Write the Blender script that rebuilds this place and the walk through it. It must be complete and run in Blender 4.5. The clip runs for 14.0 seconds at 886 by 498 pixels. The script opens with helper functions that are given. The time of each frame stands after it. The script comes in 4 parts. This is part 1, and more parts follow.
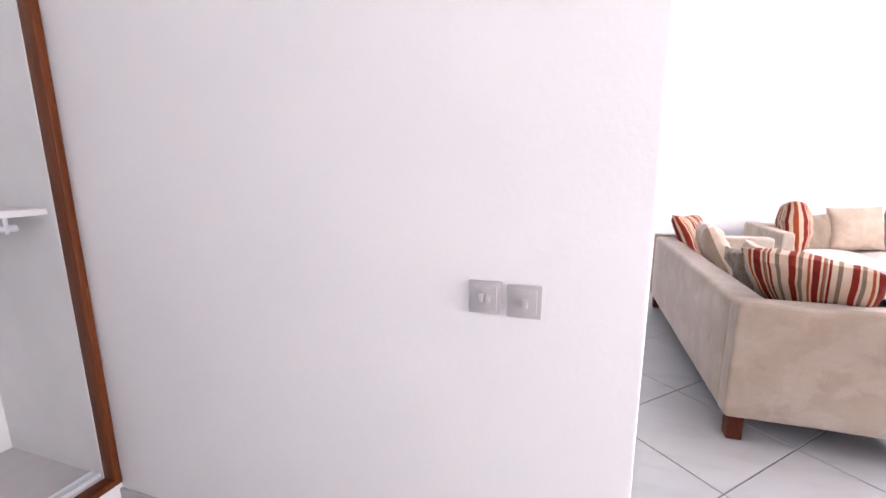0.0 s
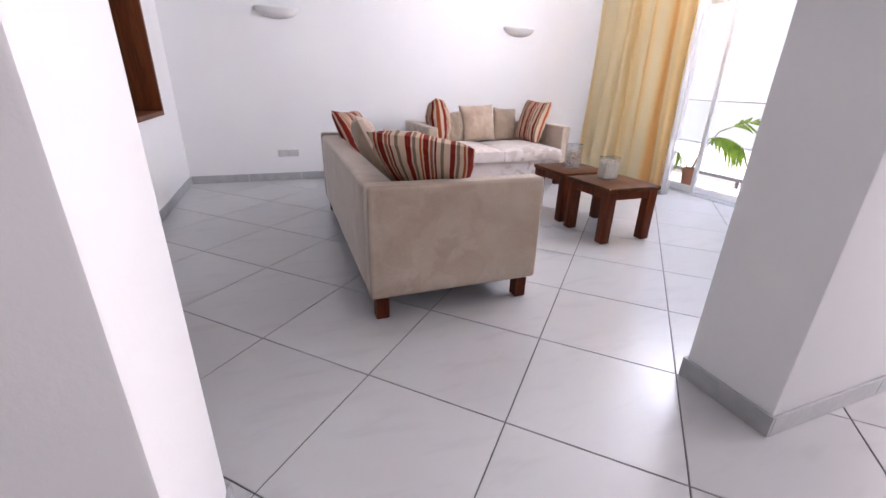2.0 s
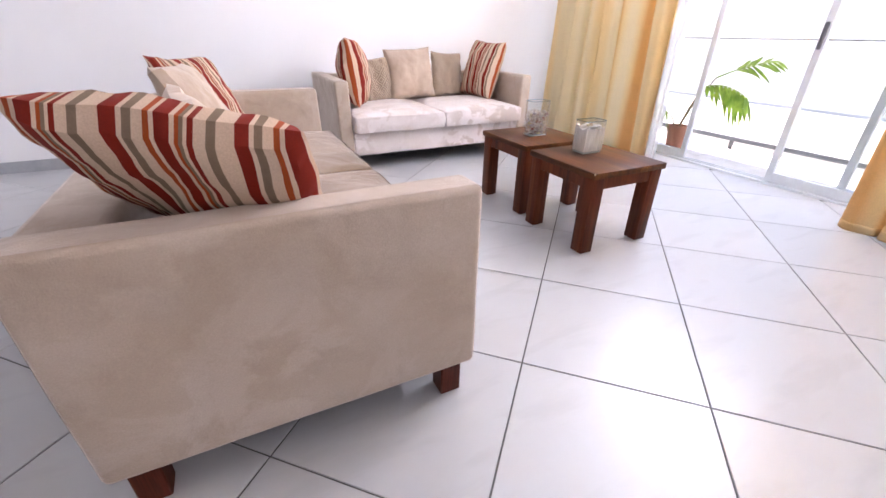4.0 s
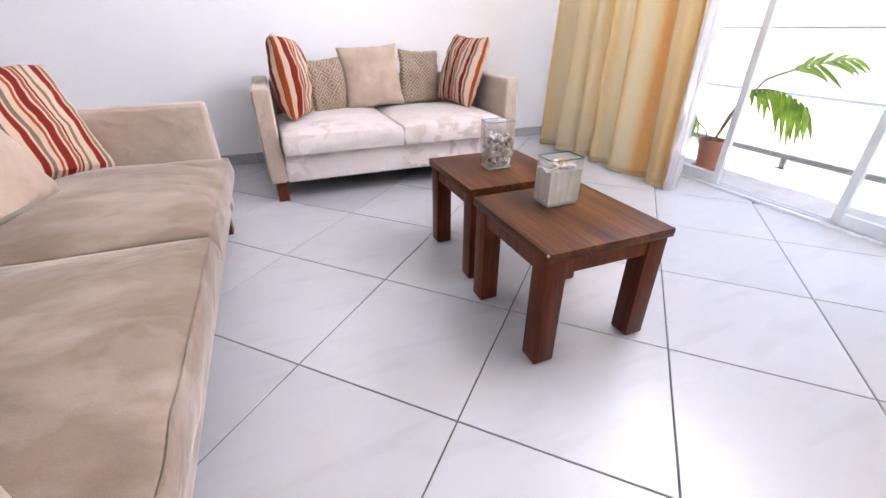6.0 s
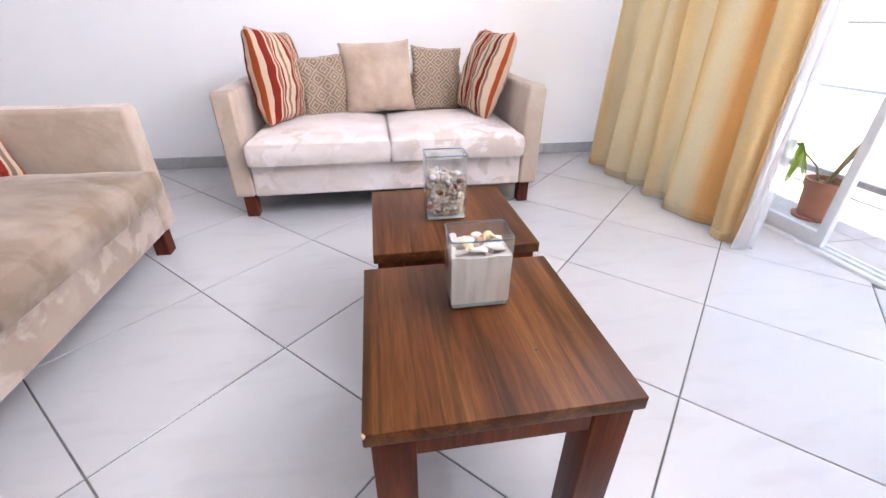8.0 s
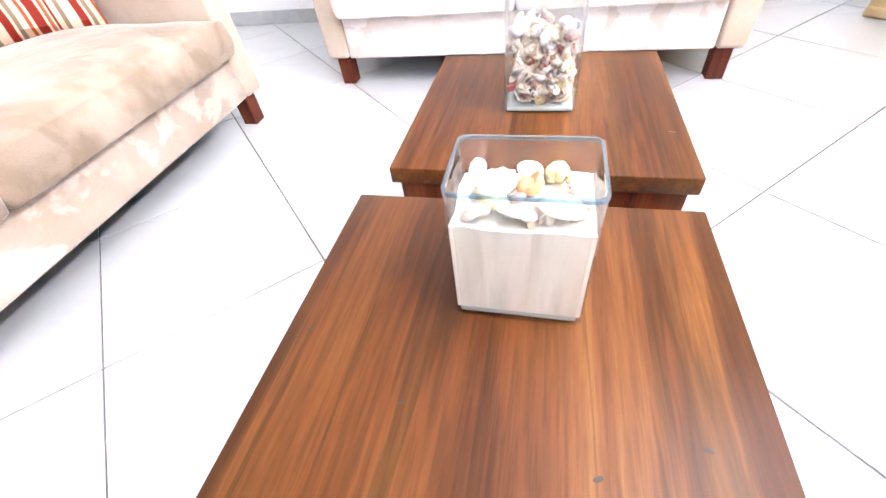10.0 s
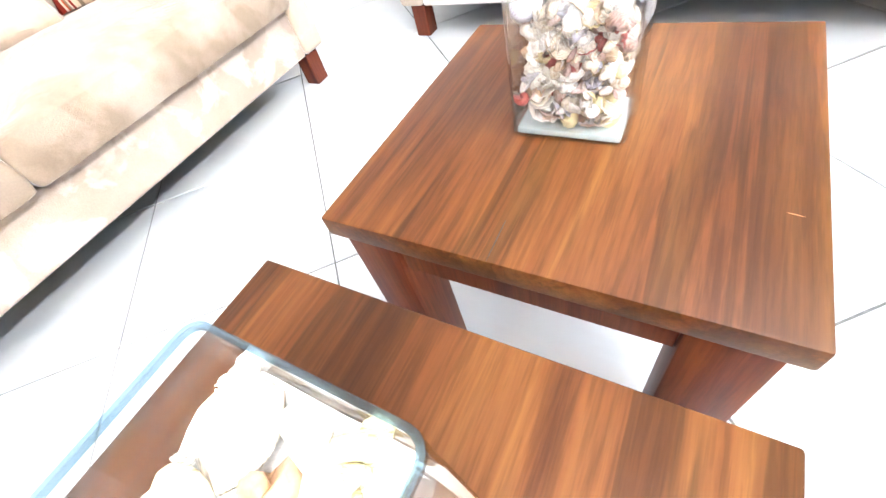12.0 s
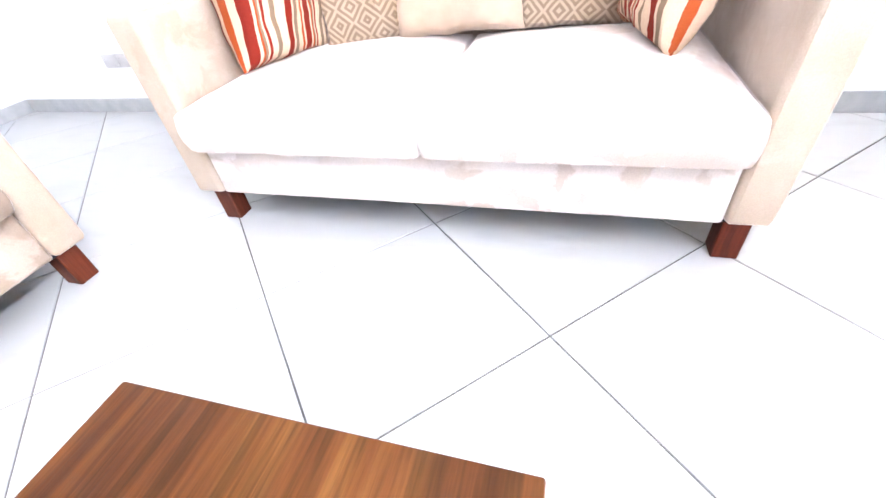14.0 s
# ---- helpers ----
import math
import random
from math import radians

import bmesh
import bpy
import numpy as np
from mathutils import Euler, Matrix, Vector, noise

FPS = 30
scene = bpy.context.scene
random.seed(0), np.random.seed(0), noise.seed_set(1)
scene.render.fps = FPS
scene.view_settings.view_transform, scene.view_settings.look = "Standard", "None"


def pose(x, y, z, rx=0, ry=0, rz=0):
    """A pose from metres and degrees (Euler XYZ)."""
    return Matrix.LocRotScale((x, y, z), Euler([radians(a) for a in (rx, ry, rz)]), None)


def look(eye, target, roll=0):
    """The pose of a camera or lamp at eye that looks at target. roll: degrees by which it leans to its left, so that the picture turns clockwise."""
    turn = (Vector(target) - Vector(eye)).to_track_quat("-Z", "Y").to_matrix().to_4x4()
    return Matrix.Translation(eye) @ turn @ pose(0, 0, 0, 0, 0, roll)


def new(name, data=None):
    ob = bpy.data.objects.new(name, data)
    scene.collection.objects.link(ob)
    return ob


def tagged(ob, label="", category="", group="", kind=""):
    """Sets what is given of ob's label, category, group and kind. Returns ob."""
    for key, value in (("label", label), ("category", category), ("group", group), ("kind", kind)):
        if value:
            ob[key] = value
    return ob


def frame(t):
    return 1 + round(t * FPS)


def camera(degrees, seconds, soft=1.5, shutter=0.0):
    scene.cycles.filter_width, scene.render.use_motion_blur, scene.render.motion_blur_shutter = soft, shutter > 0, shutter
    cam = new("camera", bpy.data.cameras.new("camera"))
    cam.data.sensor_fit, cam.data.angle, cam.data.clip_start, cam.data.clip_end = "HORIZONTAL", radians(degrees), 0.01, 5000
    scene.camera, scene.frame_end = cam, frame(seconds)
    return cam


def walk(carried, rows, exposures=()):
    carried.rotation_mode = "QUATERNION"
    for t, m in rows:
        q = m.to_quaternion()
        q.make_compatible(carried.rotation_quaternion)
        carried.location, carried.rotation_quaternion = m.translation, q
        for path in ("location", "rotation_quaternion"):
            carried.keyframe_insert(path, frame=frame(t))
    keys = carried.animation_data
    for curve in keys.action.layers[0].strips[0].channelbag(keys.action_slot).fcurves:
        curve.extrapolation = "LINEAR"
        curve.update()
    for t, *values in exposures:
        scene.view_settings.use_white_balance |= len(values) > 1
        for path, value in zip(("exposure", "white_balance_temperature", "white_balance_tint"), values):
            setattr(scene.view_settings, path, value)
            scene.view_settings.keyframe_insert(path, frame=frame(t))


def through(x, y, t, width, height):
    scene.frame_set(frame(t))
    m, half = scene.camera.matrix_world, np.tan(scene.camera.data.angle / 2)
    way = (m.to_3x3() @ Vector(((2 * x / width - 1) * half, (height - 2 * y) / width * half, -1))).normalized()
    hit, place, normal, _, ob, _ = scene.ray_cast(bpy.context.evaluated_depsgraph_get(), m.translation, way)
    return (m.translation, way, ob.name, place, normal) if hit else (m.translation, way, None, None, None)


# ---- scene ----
cam = camera(94.7, 14.0)
PATH = [
    (0, (0.217, -3.608, 1.377), (-0.388, -1.739, 1.003), -0.4),
    (0.5, (0.238, -3.53, 1.339), (0.098, -1.592, 0.867), -0.7),
    (1, (0.324, -3.489, 1.305), (0.599, -1.596, 0.722), -0.4),
    (1.5, (0.449, -3.423, 1.271), (0.987, -1.62, 0.592), 0.5),
    (2, (0.651, -3.269, 1.208), (1.324, -1.54, 0.46), 1.7),
    (2.5, (0.851, -3.01, 1.152), (1.611, -1.351, 0.334), 2.4),
    (3, (1.014, -2.733, 1.124), (1.834, -1.137, 0.239), 2.2),
    (3.2, (1.087, -2.621, 1.114), (1.917, -1.047, 0.201), 2.0),
    (5.3, (1.984, -1.799, 1.083), (2.698, -0.191, 0.132), -1.5),
    (5.5, (2.052, -1.745, 1.084), (2.764, -0.137, 0.132), -1.0),
    (6, (2.305, -1.686, 1.094), (2.959, -0.055, 0.141), -0.0),
    (6.5, (2.539, -1.636, 1.103), (3.121, 0.037, 0.175), 1.1),
    (7, (2.718, -1.517, 1.09), (3.232, 0.193, 0.189), 1.6),
    (7.5, (2.9, -1.376, 1.098), (3.318, 0.35, 0.179), 1.0),
    (8, (3.077, -1.254, 1.09), (3.358, 0.469, 0.115), 0.3),
    (8.5, (3.193, -1.142, 1.052), (3.284, 0.539, -0.028), -1.0),
    (9, (3.255, -1.001, 1.0), (3.133, 0.595, -0.199), -3.3),
    (11.5, (3.386, -0.490, 0.803), (2.614, 0.528, -0.736), -17.3),
    (12, (3.423, -0.394, 0.820), (2.552, 0.582, -0.692), -19.2),
    (12.5, (3.422, -0.281, 0.818), (2.553, 0.778, -0.640), -17.2),
    (13, (3.398, -0.132, 0.832), (2.600, 1.043, -0.575), -14.1),
    (13.5, (3.434, 0.020, 0.853), (2.777, 1.326, -0.512), -11.2),
    (14, (3.554, 0.188, 0.894), (3.030, 1.632, -0.387), -7.8),
]
EXPOSURES = ((0, 3.02, 6540, 25), (0.6, 2.74, 6560, 27), (1.0, 2.56, 6560, 27), (1.5, 2.27, 6560, 27), (2.0, 2.06, 6540, 26), (2.5, 2.44, 6540, 27), (3.0, 2.5, 6560, 27),
             (5.5, 2.38, 6460, 25), (6.5, 2.34, 6440, 24), (7.6, 2.36, 6450, 24), (9.0, 3.12, 6480, 23), (11.5, 3.86, 6480, 13), (12.5, 3.86, 6440, 12), (14.0, 3.58, 6280, 18))
walk(cam, [(t, look(e, g, r)) for t, e, g, r in PATH], EXPOSURES)

# ---- light ----
SUN_DIR = Vector((0.10, 0.36, 0.93)).normalized()
world = bpy.data.worlds.new("world")
scene.world = world
world.use_nodes = True
wn = world.node_tree.nodes
sky = wn.new("ShaderNodeTexSky")
sky.sky_type = "NISHITA"
sky.sun_disc = False
sky.sun_elevation = math.asin(SUN_DIR.z)
sky.sun_rotation = math.atan2(SUN_DIR.x, SUN_DIR.y)
sky.air_density, sky.dust_density = 1.0, 1.0
wn["Background"].inputs[1].default_value = 0.06
world.node_tree.links.new(sky.outputs[0], wn["Background"].inputs[0])
sun = bpy.data.lights.new("sun", "SUN")
sun.energy, sun.angle, sun.color = 3.0, radians(0.6), (1.0, 0.95, 0.88)
new("sun", sun).matrix_world = look(SUN_DIR * 30, (0, 0, 0))


def facade_fill(name, x, y0, y1, z0, z1, power, tilt=0, tone=(0.93, 0.97, 1.0)):
    """An area lamp added at the facade as fill, shining into the room."""
    d = bpy.data.lights.new(name, "AREA")
    d.shape, d.size, d.size_y = "RECTANGLE", y1 - y0, z1 - z0
    d.energy, d.color = power, tone
    ob = new(name, d)
    ob.matrix_world = look((x, (y0 + y1) / 2, (z0 + z1) / 2), (x - 1, (y0 + y1) / 2, (z0 + z1) / 2 - tilt))


# added fill that brightens the hall wall, where no source is seen
facade_fill("hall_fill_light", 5.50, -4.3, -2.7, 1.0, 2.8, 25, -0.4, (1.0, 0.965, 0.94))
# added fill, tilted up so that the ceiling spreads even light over the room
facade_fill("ceiling_fill_light", 5.37, -2.1, 0.45, 2.28, 2.86, 60, -0.6, (0.84, 0.925, 1.0))


# ---- materials ----
def material(name, rough=0.6, metal=0.0, color=(0.8, 0.8, 0.8), **more):
    m = bpy.data.materials.new(name)
    m.use_nodes = True
    b = m.node_tree.nodes["Principled BSDF"]
    b.inputs["Base Color"].default_value = (*color, 1)
    b.inputs["Roughness"].default_value = rough
    b.inputs["Metallic"].default_value = metal
    for key, value in more.items():
        b.inputs[key.replace("_", " ")].default_value = value
    return m


def node(m, kind, **inputs):
    n = m.node_tree.nodes.new(kind)
    for key, value in inputs.items():
        n.inputs[key.replace("_", " ")].default_value = value
    return n


def link(m, a, b):
    m.node_tree.links.new(a, b)


def bsdf(m):
    return m.node_tree.nodes["Principled BSDF"]


def coords(m, scale=(1, 1, 1), world_space=False):
    if world_space:
        src = m.node_tree.nodes.new("ShaderNodeNewGeometry").outputs["Position"]
    else:
        src = m.node_tree.nodes.new("ShaderNodeTexCoord").outputs["Object"]
    mp = m.node_tree.nodes.new("ShaderNodeMapping")
    mp.inputs["Scale"].default_value = scale
    link(m, src, mp.inputs[0])
    return mp.outputs[0]


def ramp(m, fac, stops, constant=False):
    if not constant:
        out = stops[0][1]
        for (p0, _), (p1, c1) in zip(stops, stops[1:]):
            f = node(m, "ShaderNodeMapRange")
            f.inputs["From Min"].default_value, f.inputs["From Max"].default_value = p0, p1
            link(m, fac, f.inputs["Value"])
            out = mix(m, f.outputs[0], out, c1)
        return out
    r = m.node_tree.nodes.new("ShaderNodeValToRGB")
    r.color_ramp.interpolation = "CONSTANT"
    e = r.color_ramp.elements
    while len(e) < len(stops):
        e.new(0.5)
    for k, (p, c) in zip(e, stops):
        k.position, k.color = p, (*c, 1)
    link(m, fac, r.inputs[0])
    return r.outputs[0]


def noise_of(m, vec, scale, detail=4.0, rough=0.55, distort=0.0):
    n = node(m, "ShaderNodeTexNoise", Scale=scale, Detail=detail, Roughness=rough, Distortion=distort)
    link(m, vec, n.inputs["Vector"])
    return n.outputs["Fac"]


def bump(m, height, strength=0.2, distance=0.01):
    b = node(m, "ShaderNodeBump", Strength=strength, Distance=distance)
    link(m, height, b.inputs["Height"])
    link(m, b.outputs[0], bsdf(m).inputs["Normal"])


def mix(m, fac, a, b, mode="MIX"):
    n = m.node_tree.nodes.new("ShaderNodeMix")
    n.data_type, n.blend_type = "RGBA", mode
    for value, slot in ((fac, 0), (a, 6), (b, 7)):
        if isinstance(value, (int, float)):
            n.inputs[slot].default_value = value
        elif isinstance(value, tuple):
            n.inputs[slot].default_value = (*value, 1)
        else:
            link(m, value, n.inputs[slot])
    return n.outputs[2]


def maths(m, op, a, b=0.0, c=0.0):
    n = m.node_tree.nodes.new("ShaderNodeMath")
    n.operation = op
    for k, value in enumerate((a, b, c)):
        if isinstance(value, (int, float)):
            n.inputs[k].default_value = value
        else:
            link(m, value, n.inputs[k])
    return n.outputs[0]


def wall_paint():
    m = material("wall_paint", 0.7)
    v = coords(m, world_space=True)
    link(m, ramp(m, noise_of(m, v, 1.3, 3), [(0.3, (0.82, 0.82, 0.823)), (0.7, (0.85, 0.848, 0.848))]), bsdf(m).inputs["Base Color"])
    bump(m, noise_of(m, v, 55, 4, 0.6), 0.18, 0.004)
    return m


def tile_mat():
    """Pale glazed stoneware with soft clouds, mop smears and small specks."""
    m = material("floor_tile", 0.28, Specular_IOR_Level=0.6)
    v = coords(m, world_space=True)
    cloud = ramp(m, noise_of(m, v, 1.7, 4, 0.55), [(0.30, (0.492, 0.494, 0.499)), (0.70, (0.530, 0.527, 0.527))])
    info = m.node_tree.nodes.new("ShaderNodeObjectInfo")
    tone = ramp(m, info.outputs["Random"], [(0.0, (0.93, 0.93, 0.935)), (1.0, (1.0, 1.0, 1.0))])
    smear = ramp(m, noise_of(m, coords(m, (1.0, 3.5, 1.0), True), 3.0, 4, 0.5, 0.3), [(0.33, (0.93,) * 3), (0.46, (1.0,) * 3)])
    col = mix(m, 1.0, mix(m, 1.0, cloud, tone, "MULTIPLY"), smear, "MULTIPLY")
    link(m, col, bsdf(m).inputs["Base Color"])
    return m


def skirting_mat():
    m = material("skirting_tile", 0.4)
    v = coords(m, world_space=True)
    link(m, ramp(m, noise_of(m, v, 14, 5), [(0.3, (0.36, 0.37, 0.38)), (0.7, (0.45, 0.455, 0.46))]), bsdf(m).inputs["Base Color"])
    return m


def velvet(name, stops, rubbed, span=(0.50, 0.545), streak=0.35):
    """Crushed velvet: soft nap tones, with crisp lighter patches and brushed streaks where the nap lies the other way."""
    m = material(name, 0.75, Sheen_Weight=1.0, Sheen_Roughness=0.30, Specular_IOR_Level=0.3)
    bsdf(m).inputs["Sheen Tint"].default_value = (1.0, 0.93, 0.89, 1)
    v = coords(m, world_space=True)
    soft = ramp(m, noise_of(m, v, 2.6, 5, 0.6, 0.4), [(0.35, stops[0]), (0.65, stops[1])])
    patch = ramp(m, noise_of(m, v, 6.5, 4, 0.55, 0.5), [(span[0], (0, 0, 0)), (span[1], (rubbed,) * 3)])
    broad = ramp(m, noise_of(m, v, 1.7, 2, 0.5), [(0.42, (0.25,) * 3), (0.60, (1.0,) * 3)])
    nap = mix(m, mix(m, 1.0, patch, broad, "MULTIPLY"), soft, stops[2])
    brushed = ramp(m, noise_of(m, coords(m, (2.6, 5.0, 4.0), True), 1.0, 3, 0.5, 0.2), [(0.50, (0, 0, 0)), (0.62, (streak,) * 3)])
    nap = mix(m, brushed, nap, stops[2])
    fine = ramp(m, noise_of(m, v, 240, 2), [(0.3, (0.9, 0.9, 0.9)), (0.7, (1.0, 1.0, 1.0))])
    link(m, mix(m, 1.0, nap, fine, "MULTIPLY"), bsdf(m).inputs["Base Color"])
    creases = noise_of(m, coords(m, (1.0, 1.0, 1.6), True), 6, 3, 0.5, 0.5)
    bump(m, maths(m, "ADD", maths(m, "MULTIPLY", noise_of(m, v, 300, 2), 0.12), creases), 0.45, 0.022)
    return m


def cushion_plain():
    m = material("plain_cushion_cloth", 0.8, Sheen_Weight=0.35)
    v = coords(m)
    link(m, ramp(m, noise_of(m, v, 6, 4), [(0.35, (0.40, 0.295, 0.215)), (0.65, (0.48, 0.37, 0.285))]), bsdf(m).inputs["Base Color"])
    bump(m, noise_of(m, v, 8, 3, 0.5, 0.8), 0.6, 0.018)
    return m


def cushion_striped():
    m = material("striped_cushion_cloth", 0.75, Specular_IOR_Level=0.2)
    v = coords(m)
    sep = m.node_tree.nodes.new("ShaderNodeSeparateXYZ")
    link(m, m.node_tree.nodes.new("ShaderNodeTexCoord").outputs["UV"], sep.inputs[0])
    u = maths(m, "FRACT", maths(m, "MULTIPLY_ADD", sep.outputs[0], 4.3, 0.44))
    cream, red, olive, orange = (0.60, 0.44, 0.32), (0.21, 0.015, 0.006), (0.21, 0.145, 0.095), (0.35, 0.062, 0.013)
    stops = [(0.0, cream), (0.07, red), (0.18, cream), (0.22, olive), (0.29, cream), (0.38, orange), (0.43, cream), (0.47, red),
             (0.60, cream), (0.64, orange), (0.67, olive), (0.70, cream), (0.73, red), (0.77, cream), (0.86, olive), (0.93, cream)]
    col = ramp(m, u, stops, True)
    weave = ramp(m, noise_of(m, v, 260, 2), [(0.3, (0.86,) * 3), (0.7, (1,) * 3)])
    link(m, mix(m, 1.0, col, weave, "MULTIPLY"), bsdf(m).inputs["Base Color"])
    bump(m, noise_of(m, v, 9, 3), 0.25, 0.01)
    return m


def cushion_diamond():
    m = material("diamond_cushion_cloth", 0.7, Sheen_Weight=0.3)
    v = coords(m)
    sep = m.node_tree.nodes.new("ShaderNodeSeparateXYZ")
    link(m, v, sep.inputs[0])
    a = maths(m, "ABSOLUTE", maths(m, "SUBTRACT", maths(m, "FRACT", maths(m, "MULTIPLY_ADD", sep.outputs[0], 9.2, 0.5)), 0.5))
    b = maths(m, "ABSOLUTE", maths(m, "SUBTRACT", maths(m, "FRACT", maths(m, "MULTIPLY_ADD", sep.outputs[2], 9.2, 0.5)), 0.5))
    rings = maths(m, "SINE", maths(m, "MULTIPLY", maths(m, "ADD", maths(m, "ADD", a, b), maths(m, "MULTIPLY", noise_of(m, v, 11, 2), 0.20)), 25.0))
    col = ramp(m, maths(m, "MULTIPLY_ADD", rings, 0.5, 0.5), [(0.30, (0.20, 0.135, 0.085)), (0.75, (0.36, 0.27, 0.19))])
    link(m, col, bsdf(m).inputs["Base Color"])
    bump(m, rings, 0.15, 0.003)
    return m


def wood(name, dark, mid, light, rough=0.32, axis=1, streaks=0.85):
    """Varnished hardwood with figure, ribbons, pores and knots along one axis."""
    m = material(name, rough, Specular_IOR_Level=0.16)
    info = m.node_tree.nodes.new("ShaderNodeObjectInfo")
    shift = m.node_tree.nodes.new("ShaderNodeCombineXYZ")
    for k in range(3):
        link(m, maths(m, "MULTIPLY", info.outputs["Random"], 3.7 + 1.9 * k), shift.inputs[k])

    def along(across, lengthwise):
        sc = [across] * 3
        sc[axis] = lengthwise
        mp = m.node_tree.nodes.new("ShaderNodeMapping")
        mp.inputs["Scale"].default_value = tuple(sc)
        src = m.node_tree.nodes.new("ShaderNodeVectorMath")
        link(m, m.node_tree.nodes.new("ShaderNodeTexCoord").outputs["Object"], src.inputs[0])
        link(m, shift.outputs[0], src.inputs[1])
        link(m, src.outputs[0], mp.inputs[0])
        return mp.outputs[0]

    grain = noise_of(m, along(34, 1.5), 1.0, 7, 0.65, 0.5)
    broad = noise_of(m, along(9.0, 0.7), 1.0, 3, 0.5, 0.8)
    f = maths(m, "ADD", maths(m, "MULTIPLY", grain, 0.55), maths(m, "MULTIPLY", broad, 0.45))
    col = ramp(m, f, [(0.36, dark), (0.49, mid), (0.63, light)])
    ribbon = noise_of(m, along(17.0, 0.8), 1.0, 4, 0.6, 0.5)
    col = mix(m, 1.0, col, ramp(m, ribbon, [(0.515, (1.0,) * 3), (0.55, (streaks,) * 3)]), "MULTIPLY")
    knots = ramp(m, noise_of(m, along(9.0, 4.5), 1.0, 1, 0.3), [(0.15, (0.3,) * 3), (0.20, (1,) * 3)])
    pores = ramp(m, noise_of(m, along(170.0, 9.0), 1.0, 3, 0.65), [(0.40, (0.80,) * 3), (0.56, (1.04,) * 3)])
    col = mix(m, 1.0, mix(m, 1.0, col, knots, "MULTIPLY"), pores, "MULTIPLY")
    link(m, col, bsdf(m).inputs["Base Color"])
    bump(m, noise_of(m, along(160.0, 5.0), 1.0, 2), 0.12, 0.002)
    return m


def glass_mat(name, tint=(0.97, 0.99, 0.985), sharp=4.0, most=0.6):
    """Thin clear glass: see-through, with mirror gloss by Fresnel."""
    m = bpy.data.materials.new(name)
    m.use_nodes = True
    t = m.node_tree
    t.nodes.remove(t.nodes["Principled BSDF"])
    clear = t.nodes.new("ShaderNodeBsdfTransparent")
    clear.inputs[0].default_value = (*tint, 1)
    gloss = t.nodes.new("ShaderNodeBsdfGlossy")
    gloss.inputs["Roughness"].default_value = 0.02
    facing = t.nodes.new("ShaderNodeLayerWeight")
    facing.inputs[0].default_value = 0.5
    ms = t.nodes.new("ShaderNodeMixShader")
    edge = maths(m, "POWER", facing.outputs["Facing"], sharp)
    t.links.new(maths(m, "MULTIPLY_ADD", edge, most, 0.05), ms.inputs[0])
    t.links.new(clear.outputs[0], ms.inputs[1])
    t.links.new(gloss.outputs[0], ms.inputs[2])
    t.links.new(ms.outputs[0], t.nodes["Material Output"].inputs[0])
    return m


def curtain_mat(name, tint, through):
    m = material(name, 0.8)
    v = coords(m, (1, 1, 0.02))
    band = noise_of(m, v, 3.6, 2, 0.5)
    sep = m.node_tree.nodes.new("ShaderNodeSeparateXYZ")
    link(m, coords(m), sep.inputs[0])
    pale = node(m, "ShaderNodeMapRange")
    pale.inputs["From Min"].default_value, pale.inputs["From Max"].default_value = 0.78, 1.12
    link(m, sep.outputs[1], pale.inputs["Value"])
    band = maths(m, "ADD", band, maths(m, "MULTIPLY_ADD", pale.outputs[0], 0.13, -0.07))
    col = ramp(m, band, [(0.36, (0.86, 0.56, 0.25)), (0.47, (0.90, 0.73, 0.43)), (0.60, (0.91, 0.81, 0.60))])
    weave = ramp(m, noise_of(m, coords(m, (1, 1, 0.3)), 300, 2), [(0.3, (0.88,) * 3), (0.7, (1,) * 3)])
    col = mix(m, 1.0, mix(m, 1.0, col, weave, "MULTIPLY"), tint, "MULTIPLY")
    link(m, col, bsdf(m).inputs["Base Color"])
    tr = m.node_tree.nodes.new("ShaderNodeBsdfTranslucent")
    link(m, col, tr.inputs[0])
    ms = node(m, "ShaderNodeMixShader", Fac=through)
    link(m, bsdf(m).outputs[0], ms.inputs[1])
    link(m, tr.outputs[0], ms.inputs[2])
    link(m, ms.outputs[0], m.node_tree.nodes["Material Output"].inputs[0])
    return m


def sheer_mat():
    m = material("white_sheer_cloth", 0.8, color=(0.88, 0.88, 0.88))
    tr = m.node_tree.nodes.new("ShaderNodeBsdfTranslucent")
    tr.inputs[0].default_value = (0.9, 0.9, 0.9, 1)
    ms = node(m, "ShaderNodeMixShader", Fac=0.6)
    link(m, bsdf(m).outputs[0], ms.inputs[1])
    link(m, tr.outputs[0], ms.inputs[2])
    clear = m.node_tree.nodes.new("ShaderNodeBsdfTransparent")
    thin = node(m, "ShaderNodeMixShader", Fac=0.55)
    link(m, ms.outputs[0], thin.inputs[1])
    link(m, clear.outputs[0], thin.inputs[2])
    link(m, thin.outputs[0], m.node_tree.nodes["Material Output"].inputs[0])
    return m


def mottled(name, dark, light, scale, rough=0.6, metal=0.0, relief=0.0):
    m = material(name, rough, metal)
    v = coords(m, world_space=True)
    n = noise_of(m, v, scale, 5)
    link(m, ramp(m, n, [(0.3, dark), (0.7, light)]), bsdf(m).inputs["Base Color"])
    if relief:
        bump(m, n, 0.3, relief)
    return m


